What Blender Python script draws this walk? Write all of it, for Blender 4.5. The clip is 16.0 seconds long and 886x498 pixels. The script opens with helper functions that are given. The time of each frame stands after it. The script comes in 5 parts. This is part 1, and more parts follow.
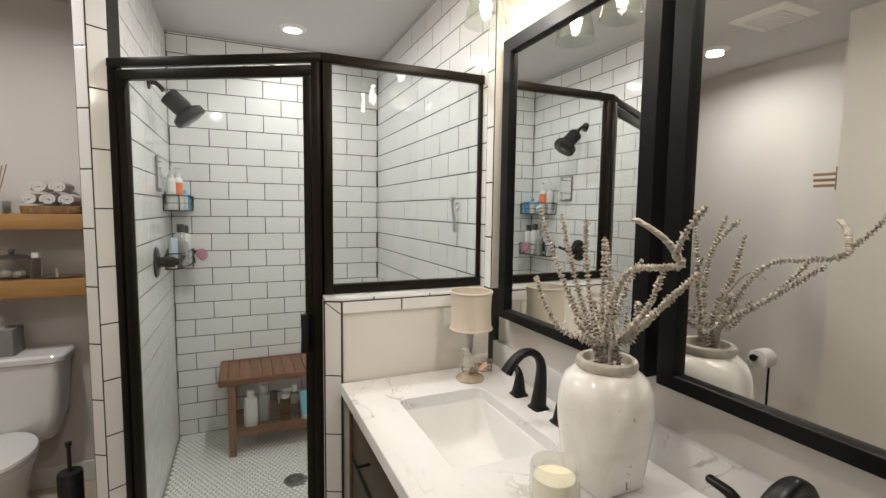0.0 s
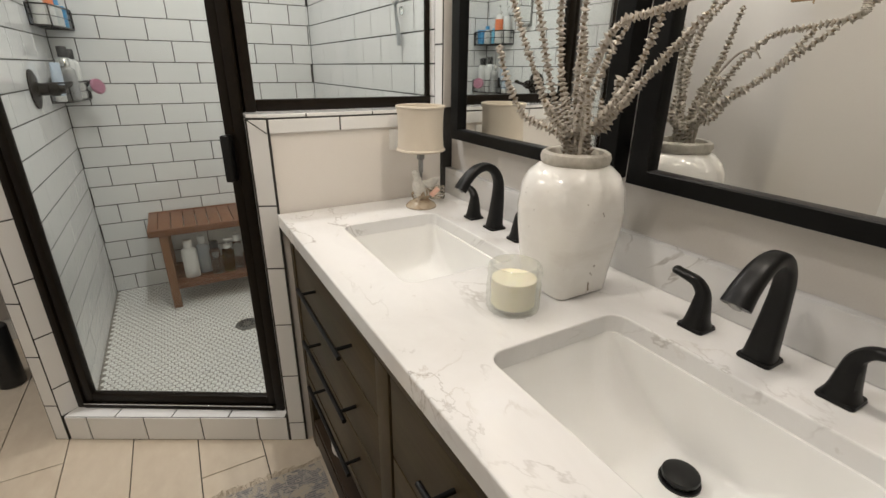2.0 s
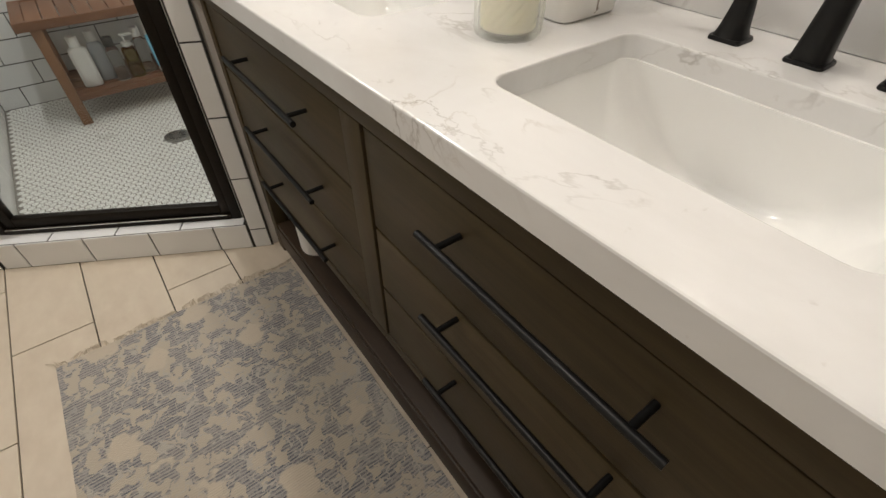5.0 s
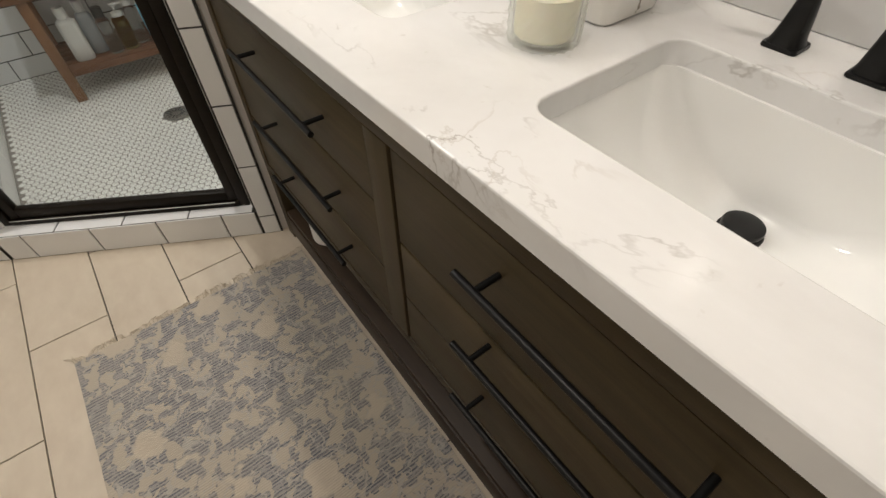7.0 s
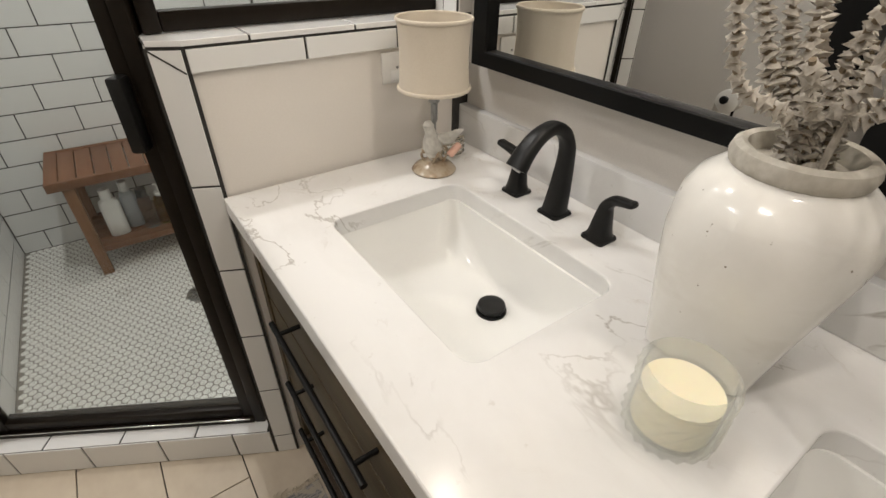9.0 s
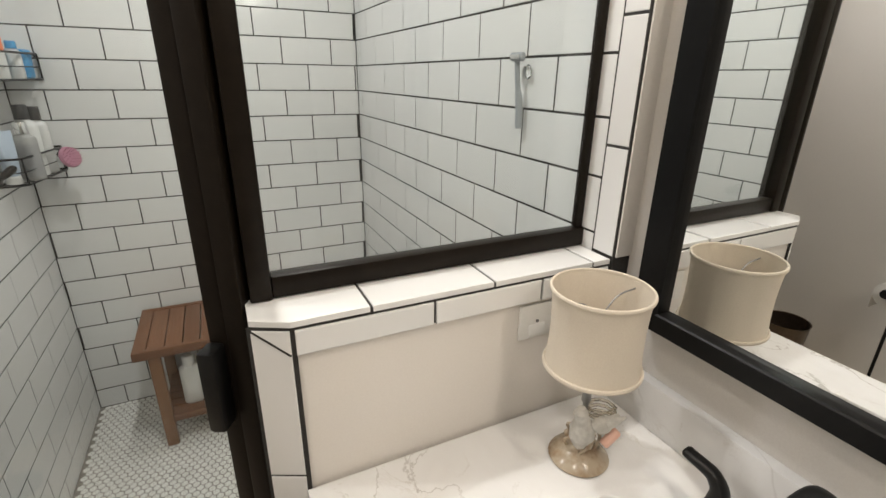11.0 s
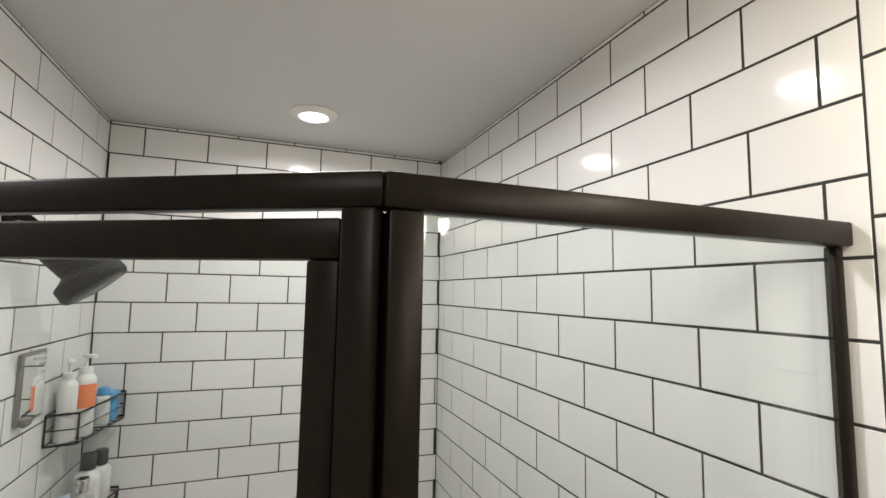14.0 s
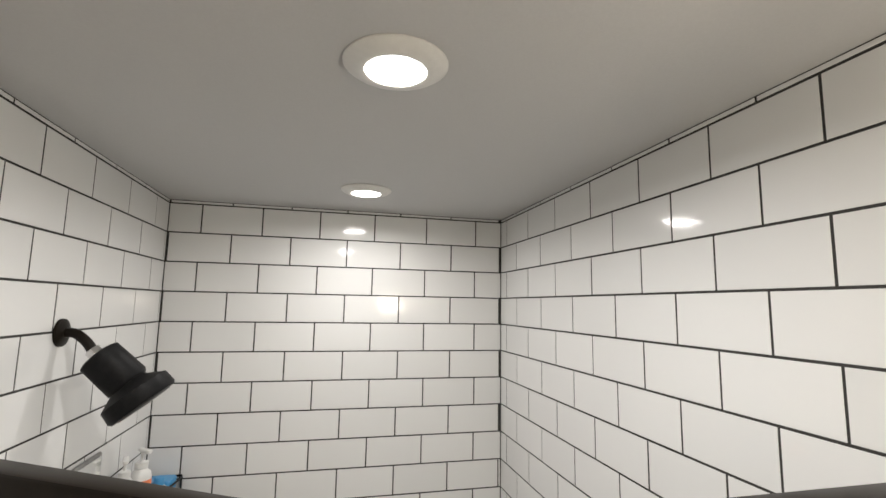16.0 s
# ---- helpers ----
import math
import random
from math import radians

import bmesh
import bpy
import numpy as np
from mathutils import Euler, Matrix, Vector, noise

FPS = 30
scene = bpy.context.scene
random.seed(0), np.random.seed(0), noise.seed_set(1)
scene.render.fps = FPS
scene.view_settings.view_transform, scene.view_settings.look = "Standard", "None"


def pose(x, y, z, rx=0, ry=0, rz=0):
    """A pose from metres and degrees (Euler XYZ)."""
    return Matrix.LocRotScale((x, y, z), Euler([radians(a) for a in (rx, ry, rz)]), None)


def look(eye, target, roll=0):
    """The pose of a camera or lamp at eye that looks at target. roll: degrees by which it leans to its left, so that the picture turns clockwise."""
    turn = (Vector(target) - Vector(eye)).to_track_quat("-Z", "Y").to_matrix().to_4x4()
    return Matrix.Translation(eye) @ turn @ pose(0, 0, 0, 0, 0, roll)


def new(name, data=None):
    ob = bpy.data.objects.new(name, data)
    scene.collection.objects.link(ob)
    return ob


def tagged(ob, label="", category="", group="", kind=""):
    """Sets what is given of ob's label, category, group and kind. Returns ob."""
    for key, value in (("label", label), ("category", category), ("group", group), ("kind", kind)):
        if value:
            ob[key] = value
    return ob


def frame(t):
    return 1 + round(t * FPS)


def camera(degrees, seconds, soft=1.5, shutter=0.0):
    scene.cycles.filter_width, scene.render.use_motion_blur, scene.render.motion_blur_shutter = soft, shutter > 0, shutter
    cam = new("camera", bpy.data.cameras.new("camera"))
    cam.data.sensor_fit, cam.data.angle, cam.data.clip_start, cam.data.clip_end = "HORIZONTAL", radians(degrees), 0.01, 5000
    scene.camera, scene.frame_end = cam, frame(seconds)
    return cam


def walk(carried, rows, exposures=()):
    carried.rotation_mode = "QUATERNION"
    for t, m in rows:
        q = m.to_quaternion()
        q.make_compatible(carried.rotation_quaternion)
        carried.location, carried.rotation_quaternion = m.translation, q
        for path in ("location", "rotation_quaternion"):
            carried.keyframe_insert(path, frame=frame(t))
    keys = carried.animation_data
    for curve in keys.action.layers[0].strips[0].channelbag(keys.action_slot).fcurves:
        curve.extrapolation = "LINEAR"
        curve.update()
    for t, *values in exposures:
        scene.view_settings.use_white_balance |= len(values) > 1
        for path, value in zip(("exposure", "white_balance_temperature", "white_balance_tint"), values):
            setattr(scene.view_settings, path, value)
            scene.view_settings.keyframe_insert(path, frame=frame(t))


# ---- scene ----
cam = camera(87.7, 16.0)
PATH = [
    (0, (-0.861, -1.53, 1.469), (-0.069, 0.299, 1.303), 0.7),
    (0.5, (-0.851, -1.488, 1.418), (-0.066, 0.332, 1.153), 1.1),
    (1, (-0.835, -1.459, 1.382), (-0.009, 0.312, 0.953), 0.7),
    (1.5, (-0.811, -1.433, 1.329), (0.067, 0.271, 0.756), 0.8),
    (2, (-0.795, -1.414, 1.3), (0.127, 0.203, 0.568), 0.6),
    (2.5, (-0.781, -1.392, 1.27), (0.18, 0.141, 0.419), 0.6),
    (3, (-0.78, -1.368, 1.225), (0.208, 0.084, 0.268), 0.6),
    (3.5, (-0.789, -1.35, 1.185), (0.205, 0.02, 0.119), 0.6),
    (4, (-0.797, -1.341, 1.143), (0.173, -0.043, -0.029), 0.5),
    (4.5, (-0.806, -1.332, 1.115), (0.116, -0.106, -0.168), 0.3),
    (7, (-0.789, -1.232, 1.164), (0.007, -0.172, -0.333), -0.5),
    (7.5, (-0.762, -1.139, 1.194), (0.069, -0.035, -0.252), -0.4),
    (8, (-0.73, -1.042, 1.225), (0.157, 0.129, -0.132), 0.2),
    (8.5, (-0.693, -0.972, 1.278), (0.231, 0.269, 0.011), 0.5),
    (9, (-0.685, -0.918, 1.329), (0.274, 0.417, 0.189), 0.9),
    (11.5, (-0.615, -0.487, 1.524), (0.144, 1.275, 0.96), 1.2),
    (12, (-0.654, -0.427, 1.585), (0.047, 1.402, 1.183), 1.5),
    (12.5, (-0.687, -0.396, 1.671), (0.018, 1.462, 1.444), 1.2),
    (13, (-0.714, -0.369, 1.749), (0.001, 1.498, 1.696), 1.0),
    (13.5, (-0.707, -0.327, 1.824), (0.0, 1.542, 1.922), 1.0),
    (14, (-0.699, -0.292, 1.886), (0.002, 1.572, 2.076), 1.0),
    (14.5, (-0.693, -0.283, 1.922), (-0.026, 1.587, 2.169), 0.9),
    (15, (-0.686, -0.262, 1.999), (-0.111, 1.635, 2.264), 0.8),
    (15.5, (-0.688, -0.255, 2.072), (-0.186, 1.663, 2.336), 1.0),
    (16, (-0.68, -0.186, 2.115), (-0.215, 1.744, 2.359), 1.0),
]
EXPOSURES = [(0, 0.14), (1, 0.16), (2, 0.12), (3, 0.14), (4.5, 0.19), (7, 0.19), (8, 0.04), (9, 0.02), (11.5, 0.16), (12.5, 0.08), (13.5, 0.0), (14.5, -0.08), (15.2, -0.15), (16, -0.28)]
walk(cam, [(t, look(eye, target, roll)) for t, eye, target, roll in PATH], EXPOSURES)

# ---- light ----
world = bpy.data.worlds.new("world")
scene.world = world
world.use_nodes = True
world.node_tree.nodes["Background"].inputs[0].default_value = (0.9, 0.92, 1.0, 1)
world.node_tree.nodes["Background"].inputs[1].default_value = 0.02

CEIL = 2.475
SHOWER_FLOOR = 0.07


def lamp(name, kind, at, watts, size, color, aim=None):
    data = bpy.data.lights.new(name, kind)
    data.energy, data.color = watts, color
    if kind == "AREA":
        data.shape, data.size, data.spread = "DISK", size, radians(170)
    else:
        data.shadow_soft_size = size
    if kind == "SPOT":
        data.spot_size, data.spot_blend = radians(160), 1.0
    ob = new(name, data)
    ob.matrix_world = look(at, aim) if aim else pose(*at)
    return ob


COOL, WARM = (1.0, 0.97, 0.94), (1.0, 0.92, 0.835)
DISKS = [(-0.585, 1.26), (-0.60, 0.468), (-1.80, 0.50), (-1.10, -0.81)]
for (dx, dy), watts, tone in zip(DISKS, (4.0, 7.6, 9.5, 5.8), (COOL, COOL, COOL, WARM)):
    lamp("disk_glow", "AREA", (dx, dy, CEIL - 0.03), watts, 0.09, tone)
BULB_X, BULB_Z = -0.16, 2.115
BULBS = [(BULB_X, y) for y in (-0.22, -0.43, -0.96, -1.19)]
for (bx, by), dim in zip(BULBS, (0.34, 0.58, 1.0, 1.0)):
    lamp("bulb_glow", "POINT", (bx, by, BULB_Z), 1.9 * dim, 0.02, WARM)
    # the bulbs hang from metal sockets, so most of their light goes down
    lamp("bulb_downlight", "SPOT", (bx, by, BULB_Z), 3.4 * dim, 0.02, WARM)


# ---- materials ----
def material(name, color=(0.8, 0.8, 0.8), rough=0.5, metal=0.0):
    m = bpy.data.materials.new(name)
    m.use_nodes = True
    b = m.node_tree.nodes["Principled BSDF"]
    b.inputs["Base Color"].default_value = (*color, 1)
    b.inputs["Roughness"].default_value = rough
    b.inputs["Metallic"].default_value = metal
    return m, m.node_tree, b


def node(tree, kind, **values):
    n = tree.nodes.new(kind)
    for key, v in values.items():
        n.inputs[key.replace("_", " ")].default_value = v
    return n


def coords(tree, scale=(1, 1, 1), local=False):
    t = tree.nodes.new("ShaderNodeTexCoord") if local else tree.nodes.new("ShaderNodeNewGeometry")
    mp = tree.nodes.new("ShaderNodeMapping")
    mp.inputs["Scale"].default_value = scale
    tree.links.new(t.outputs["Object" if local else "Position"], mp.inputs["Vector"])
    return mp.outputs["Vector"]


def noise_tex(tree, vec, scale, detail=4.0, rough=0.55, distort=0.0):
    n = node(tree, "ShaderNodeTexNoise", Scale=scale, Detail=detail, Roughness=rough, Distortion=distort)
    tree.links.new(vec, n.inputs["Vector"])
    return n.outputs["Fac"]


def ramp(tree, fac, stops):
    r = tree.nodes.new("ShaderNodeValToRGB")
    e = r.color_ramp.elements
    while len(e) < len(stops):
        e.new(0.5)
    for el, (p, c) in zip(e, stops):
        el.position, el.color = p, (*c, 1) if len(c) == 3 else c
    tree.links.new(fac, r.inputs["Fac"])
    return r.outputs["Color"]


def mix(tree, fac, a, b, mode="MIX"):
    n = tree.nodes.new("ShaderNodeMix")
    n.data_type, n.blend_type = "RGBA", mode
    for sock, v in ((n.inputs[0], fac), (n.inputs[6], a), (n.inputs[7], b)):
        if isinstance(v, bpy.types.NodeSocket):
            tree.links.new(v, sock)
        else:
            sock.default_value = v if isinstance(v, float) else (*v, 1)
    return n.outputs[2]


def bump(tree, bsdf, height, strength=0.2, distance=0.002):
    b = node(tree, "ShaderNodeBump", Strength=strength, Distance=distance)
    tree.links.new(height, b.inputs["Height"])
    tree.links.new(b.outputs["Normal"], bsdf.inputs["Normal"])


def mottled(name, a, b, rough=0.5, metal=0.0, scale=30.0, stain=3.0, relief=0.15, dist=0.001, spread=(0.3, 0.7), scales=(1, 1, 1), local=False, spec=0.5):
    """Two-scale variation between two near colours, with fine relief."""
    m, t, s = material(name, a, rough, metal)
    s.inputs["Specular IOR Level"].default_value = spec
    v = coords(t, scales, local)
    fine, wide = noise_tex(t, v, scale), noise_tex(t, v, stain, 3)
    c = mix(t, ramp(t, fine, [(spread[0], (0, 0, 0)), (spread[1], (1, 1, 1))]), a, b)
    c = mix(t, ramp(t, wide, [(0.35, (0, 0, 0)), (0.75, (0.6, 0.6, 0.6))]), c, b)
    t.links.new(c, s.inputs["Base Color"])
    r = node(t, "ShaderNodeMapRange", To_Min=max(rough - 0.06, 0.02), To_Max=rough + 0.08)
    t.links.new(wide, r.inputs["Value"])
    t.links.new(r.outputs["Result"], s.inputs["Roughness"])
    if relief:
        bump(t, s, fine, relief, dist)
    return m


def tile_material(name, base, rough, spread=0.05):
    m, t, s = material(name, base, rough)
    info = t.nodes.new("ShaderNodeObjectInfo")
    low = tuple(c * (1 - spread) for c in base)
    c = mix(t, info.outputs["Random"], base, low)
    v = coords(t)
    wob = noise_tex(t, v, 9, 2)
    c = mix(t, ramp(t, noise_tex(t, v, 2.2, 4), [(0.5, (0, 0, 0)), (0.8, (0.25, 0.25, 0.25))]), c, tuple(k * 0.9 for k in base))
    t.links.new(c, s.inputs["Base Color"])
    s.inputs["Coat Weight"].default_value = 0.25
    s.inputs["Coat Roughness"].default_value = 0.05
    bump(t, s, wob, 0.25, 0.002)
    return m


GLAZE = tile_material("white_glaze", (0.80, 0.80, 0.79), 0.085)
GROUT = mottled("charcoal_grout", (0.022, 0.021, 0.019), (0.045, 0.043, 0.040), 0.9, scale=240, stain=5, relief=0.4)
HEX = mottled("white_mosaic", (0.85, 0.84, 0.81), (0.79, 0.78, 0.74), 0.28, scale=25, stain=4, relief=0.05)
HEX_GROUT = mottled("grey_mosaic_grout", (0.21, 0.195, 0.175), (0.29, 0.27, 0.245), 0.9, scale=200, stain=4, relief=0.3)
PLASTER = mottled("warm_white_wall_paint", (0.66, 0.63, 0.59), (0.62, 0.59, 0.55), 0.62, scale=320, stain=1.5, relief=0.12, dist=0.0006)
KNEE_PAINT = mottled("cream_satin_wall_paint", (0.78, 0.74, 0.69), (0.75, 0.71, 0.66), 0.4, scale=260, stain=3, relief=0.12, dist=0.0006)
CEILING_PAINT = mottled("ceiling_paint", (0.60, 0.595, 0.59), (0.57, 0.565, 0.56), 0.75, scale=260, stain=1.2, relief=0.2, dist=0.0006)
TRIM_PAINT = mottled("white_trim_paint", (0.78, 0.77, 0.74), (0.74, 0.73, 0.70), 0.35, scale=90, stain=4, relief=0.05)
BRONZE = mottled("dark_bronze_metal", (0.0090, 0.0066, 0.0045), (0.013, 0.0095, 0.0065), 0.36, 0.15, scale=60, stain=4, relief=0.03, spec=0.16)
BLACK = mottled("matte_black_metal", (0.005, 0.005, 0.005), (0.008, 0.008, 0.008), 0.36, 0.0, scale=80, stain=8, relief=0.05, spec=0.28)
FRAME_BLACK = mottled("black_satin_paint", (0.004, 0.004, 0.004), (0.006, 0.006, 0.006), 0.34, 0.0, scale=60, stain=5, relief=0.05, spec=0.16)
GLOSS_BLACK = mottled("glossy_black", (0.008, 0.008, 0.008), (0.012, 0.012, 0.012), 0.12, 0.0, scale=40, stain=8, relief=0)
PORCELAIN = mottled("white_porcelain", (0.86, 0.86, 0.84), (0.84, 0.84, 0.82), 0.07, scale=12, stain=3, relief=0)
CHROME = mottled("chrome", (0.75, 0.75, 0.74), (0.7, 0.7, 0.69), 0.12, 1.0, scale=40, stain=6, relief=0)
STEEL = mottled("grey_steel", (0.25, 0.25, 0.25), (0.33, 0.33, 0.32), 0.35, 0.9, scale=60, stain=8, relief=0.05)


def wood(name, a, b, rough, axis, gloss=0.0):
    m, t, s = material(name, a, rough)
    s.inputs["Specular IOR Level"].default_value = 0.3
    k = [26, 26, 26]
    k["xyz".index(axis)] = 1.6
    v = coords(t, tuple(k))
    grain = noise_tex(t, v, 3.0, 7, 0.65, 0.6)
    wide = noise_tex(t, coords(t, tuple(c / 6 for c in k)), 2.0, 3)
    info = t.nodes.new("ShaderNodeObjectInfo")
    c = mix(t, ramp(t, grain, [(0.3, (0, 0, 0)), (0.7, (1, 1, 1))]), a, b)
    c = mix(t, ramp(t, wide, [(0.35, (0, 0, 0)), (0.7, (0.55, 0.55, 0.55))]), c, tuple(q * 0.75 for q in a))
    hsv = node(t, "ShaderNodeHueSaturation")
    r = node(t, "ShaderNodeMapRange", To_Min=0.82, To_Max=1.12)
    t.links.new(info.outputs["Random"], r.inputs["Value"])
    t.links.new(r.outputs["Result"], hsv.inputs["Value"])
    t.links.new(c, hsv.inputs["Color"])
    t.links.new(hsv.outputs["Color"], s.inputs["Base Color"])
    bump(t, s, grain, 0.25, 0.0012)
    return m


TEAK_X = wood("teak_long", (0.17, 0.075, 0.038), (0.25, 0.12, 0.065), 0.5, "x")
TEAK_Y = wood("teak_cross", (0.17, 0.075, 0.038), (0.25, 0.12, 0.065), 0.5, "y")
TEAK_Z = wood("teak_upright", (0.20, 0.10, 0.05), (0.29, 0.15, 0.08), 0.5, "z")
ESPRESSO = wood("espresso_wood", (0.042, 0.029, 0.0120), (0.075, 0.053, 0.0235), 0.46, "y")
ESPRESSO_Z = wood("espresso_wood_upright", (0.042, 0.029, 0.0120), (0.075, 0.053, 0.0235), 0.46, "z")
REDWOOD = wood("dark_red_wood", (0.030, 0.019, 0.011), (0.048, 0.030, 0.018), 0.45, "y")
HONEY = wood("honey_pine", (0.42, 0.22, 0.075), (0.52, 0.30, 0.12), 0.5, "x")
HOOK_WOOD = wood("hook_wood", (0.35, 0.22, 0.11), (0.45, 0.29, 0.15), 0.5, "y")


def quartz():
    m, t, s = material("white_quartz", (0.75, 0.745, 0.735), 0.17)
    v = coords(t)
    shifted = node(t, "ShaderNodeMapping", Location=(3.1, 1.37, 0.4), Rotation=(0, 0, 0.7), Scale=(1.25, 0.8, 1.0))
    t.links.new(v, shifted.inputs["Vector"])
    sv = shifted.outputs["Vector"]
    cloud = noise_tex(t, sv, 4.2, 5, 0.6, 0.5)
    c = mix(t, ramp(t, cloud, [(0.40, (0, 0, 0)), (0.72, (0.9, 0.9, 0.9))]), (0.785, 0.783, 0.778), (0.70, 0.693, 0.68))
    for scale, width, keep, strength, tone in ((3.1, 0.007, 0.50, 0.80, (0.36, 0.335, 0.305)), (6.3, 0.010, 0.54, 0.45, (0.48, 0.44, 0.39))):
        wv = node(t, "ShaderNodeTexNoise", Scale=scale, Detail=6.0, Roughness=0.58, Distortion=0.7)
        t.links.new(sv, wv.inputs["Vector"])
        vein = ramp(t, wv.outputs["Fac"], [(0.5 - width, (0, 0, 0)), (0.4995, (1, 1, 1)), (0.5005, (1, 1, 1)), (0.5 + width * 1.6, (0, 0, 0))])
        mask = ramp(t, noise_tex(t, sv, scale * 0.9 + 0.3, 3), [(keep, (0, 0, 0)), (keep + 0.12, (1, 1, 1))])
        amount = mix(t, 1.0, vein, mask, "MULTIPLY")
        c = mix(t, mix(t, strength, (0, 0, 0), amount), c, tone)
    specks = ramp(t, noise_tex(t, v, 45, 3), [(0.70, (0, 0, 0)), (0.76, (0.35, 0.35, 0.35))])
    c = mix(t, specks, c, (0.52, 0.49, 0.45))
    t.links.new(c, s.inputs["Base Color"])
    return m


QUARTZ = quartz()


def glass(name, color=(1, 1, 1), rough=0.0, ior=1.45):
    m, t, s = material(name, color, rough)
    s.inputs["Transmission Weight"].default_value = 1.0
    s.inputs["IOR"].default_value = ior
    return m


def pane_glass(name, base=0.04, tint=(0.93, 0.955, 0.95, 1)):
    m = bpy.data.materials.new(name)
    m.use_nodes = True
    t = m.node_tree
    t.nodes.clear()
    out = t.nodes.new("ShaderNodeOutputMaterial")
    clear = t.nodes.new("ShaderNodeBsdfTransparent")
    clear.inputs[0].default_value = tint
    shine = node(t, "ShaderNodeBsdfGlossy", Roughness=0.0)
    lw = node(t, "ShaderNodeLayerWeight", Blend=0.5)
    pw = t.nodes.new("ShaderNodeMath")
    pw.operation = "POWER"
    pw.inputs[1].default_value = 5.0
    t.links.new(lw.outputs["Facing"], pw.inputs[0])
    mr = node(t, "ShaderNodeMapRange", To_Min=base, To_Max=0.95)
    t.links.new(pw.outputs[0], mr.inputs["Value"])
    ms = t.nodes.new("ShaderNodeMixShader")
    t.links.new(mr.outputs["Result"], ms.inputs[0])
    t.links.new(clear.outputs[0], ms.inputs[1])
    t.links.new(shine.outputs[0], ms.inputs[2])
    t.links.new(ms.outputs[0], out.inputs[0])
    return m


PANE = pane_glass("clear_pane_glass")
THIN = pane_glass("thin_clear_glass", 0.07, (0.93, 0.95, 0.93, 1))
CLEAR = glass("clear_glass", (0.97, 0.985, 0.975))
MIRROR, _, _ = material("silver_mirror", (0.86, 0.87, 0.86), 0.0, 1.0)


def glowing(name, color, strength):
    m, t, s = material(name, color, 0.4)
    s.inputs["Emission Color"].default_value = (*color, 1)
    s.inputs["Emission Strength"].default_value = strength
    return m


LENS = glowing("lit_white_lens", (1.0, 0.96, 0.90), 9.0)
FILAMENT = glowing("lit_bulb", (1.0, 0.86, 0.66), 40.0)


# ---- mesh helpers ----
def mesh_of(bm, name, mat, smooth=True, angle=40):
    bmesh.ops.recalc_face_normals(bm, faces=bm.faces)
    me = bpy.data.meshes.new(name)
    if smooth:
        for f in bm.faces:
            f.smooth = True
        for e in bm.edges:
            if len(e.link_faces) != 2 or e.calc_face_angle(0) > radians(angle):
                e.smooth = False
    bm.to_mesh(me)
    bm.free()
    me.materials.append(mat)
    return me


def part(name, bm, mat, parent=None, label="", smooth=True, angle=40):
    ob = new(name, mesh_of(bm, name, mat, smooth, angle))
    if parent:
        ob.parent = parent
        ob.matrix_parent_inverse = parent.matrix_basis.inverted()
    return tagged(ob, label)


def thing(name, at, label, category, group="", kind=""):
    ob = new(name)
    ob.empty_display_size = 0.05
    ob.matrix_basis = Matrix.Translation(at)
    return tagged(ob, label, category, group, kind)


def box(lo, hi, bevel=0.0, bm=None, segments=2, m=None):
    bm = bm or bmesh.new()
    c = [(a + b) / 2 for a, b in zip(lo, hi)]
    s = [abs(b - a) for a, b in zip(lo, hi)]
    made = bmesh.ops.create_cube(bm, size=1, matrix=Matrix.Translation(c) @ Matrix.Diagonal((*s, 1)))["verts"]
    if bevel:
        edges = list({e for v in made for e in v.link_edges})
        got = bmesh.ops.bevel(bm, geom=edges, offset=bevel, segments=segments, affect="EDGES", profile=0.5)
        made = list({v for f in got["faces"] for v in f.verts} | {v for v in made if v.is_valid})
    if m:
        bmesh.ops.transform(bm, matrix=m, verts=[v for v in made if v.is_valid])
    return bm


def loft(rings, caps=(True, True), bm=None, closed=True):
    """Skin a list of rings, each the same number of points."""
    bm = bm or bmesh.new()
    rows = [[bm.verts.new(p) for p in ring] for ring in rings]
    n = len(rows[0])
    for a, b in zip(rows, rows[1:]):
        for i in range(n if closed else n - 1):
            j = (i + 1) % n
            bm.faces.new((a[i], a[j], b[j], b[i]))
    if caps[0]:
        bm.faces.new(list(reversed(rows[0])))
    if caps[1]:
        bm.faces.new(rows[-1])
    return bm


def circle(c, r, z, n=24, ry=None):
    return [(c[0] + r * math.cos(2 * math.pi * i / n), c[1] + (ry or r) * math.sin(2 * math.pi * i / n), z) for i in range(n)]


def rounded(c, w, d, r, z, n=5):
    """A rounded rectangle about c, w along x and d along y."""
    pts = []
    r = min(r, w / 2 - 1e-4, d / 2 - 1e-4)
    for qx, qy, a0 in ((1, 1, 0), (-1, 1, 90), (-1, -1, 180), (1, -1, 270)):
        for i in range(n + 1):
            a = radians(a0 + 90 * i / n)
            pts.append((c[0] + qx * (w / 2 - r) + r * math.cos(a), c[1] + qy * (d / 2 - r) + r * math.sin(a), z))
    return pts


def lathe(c, profile, n=28, caps=(True, True), bm=None):
    return loft([circle(c, r, z, n) for r, z in profile], caps, bm)


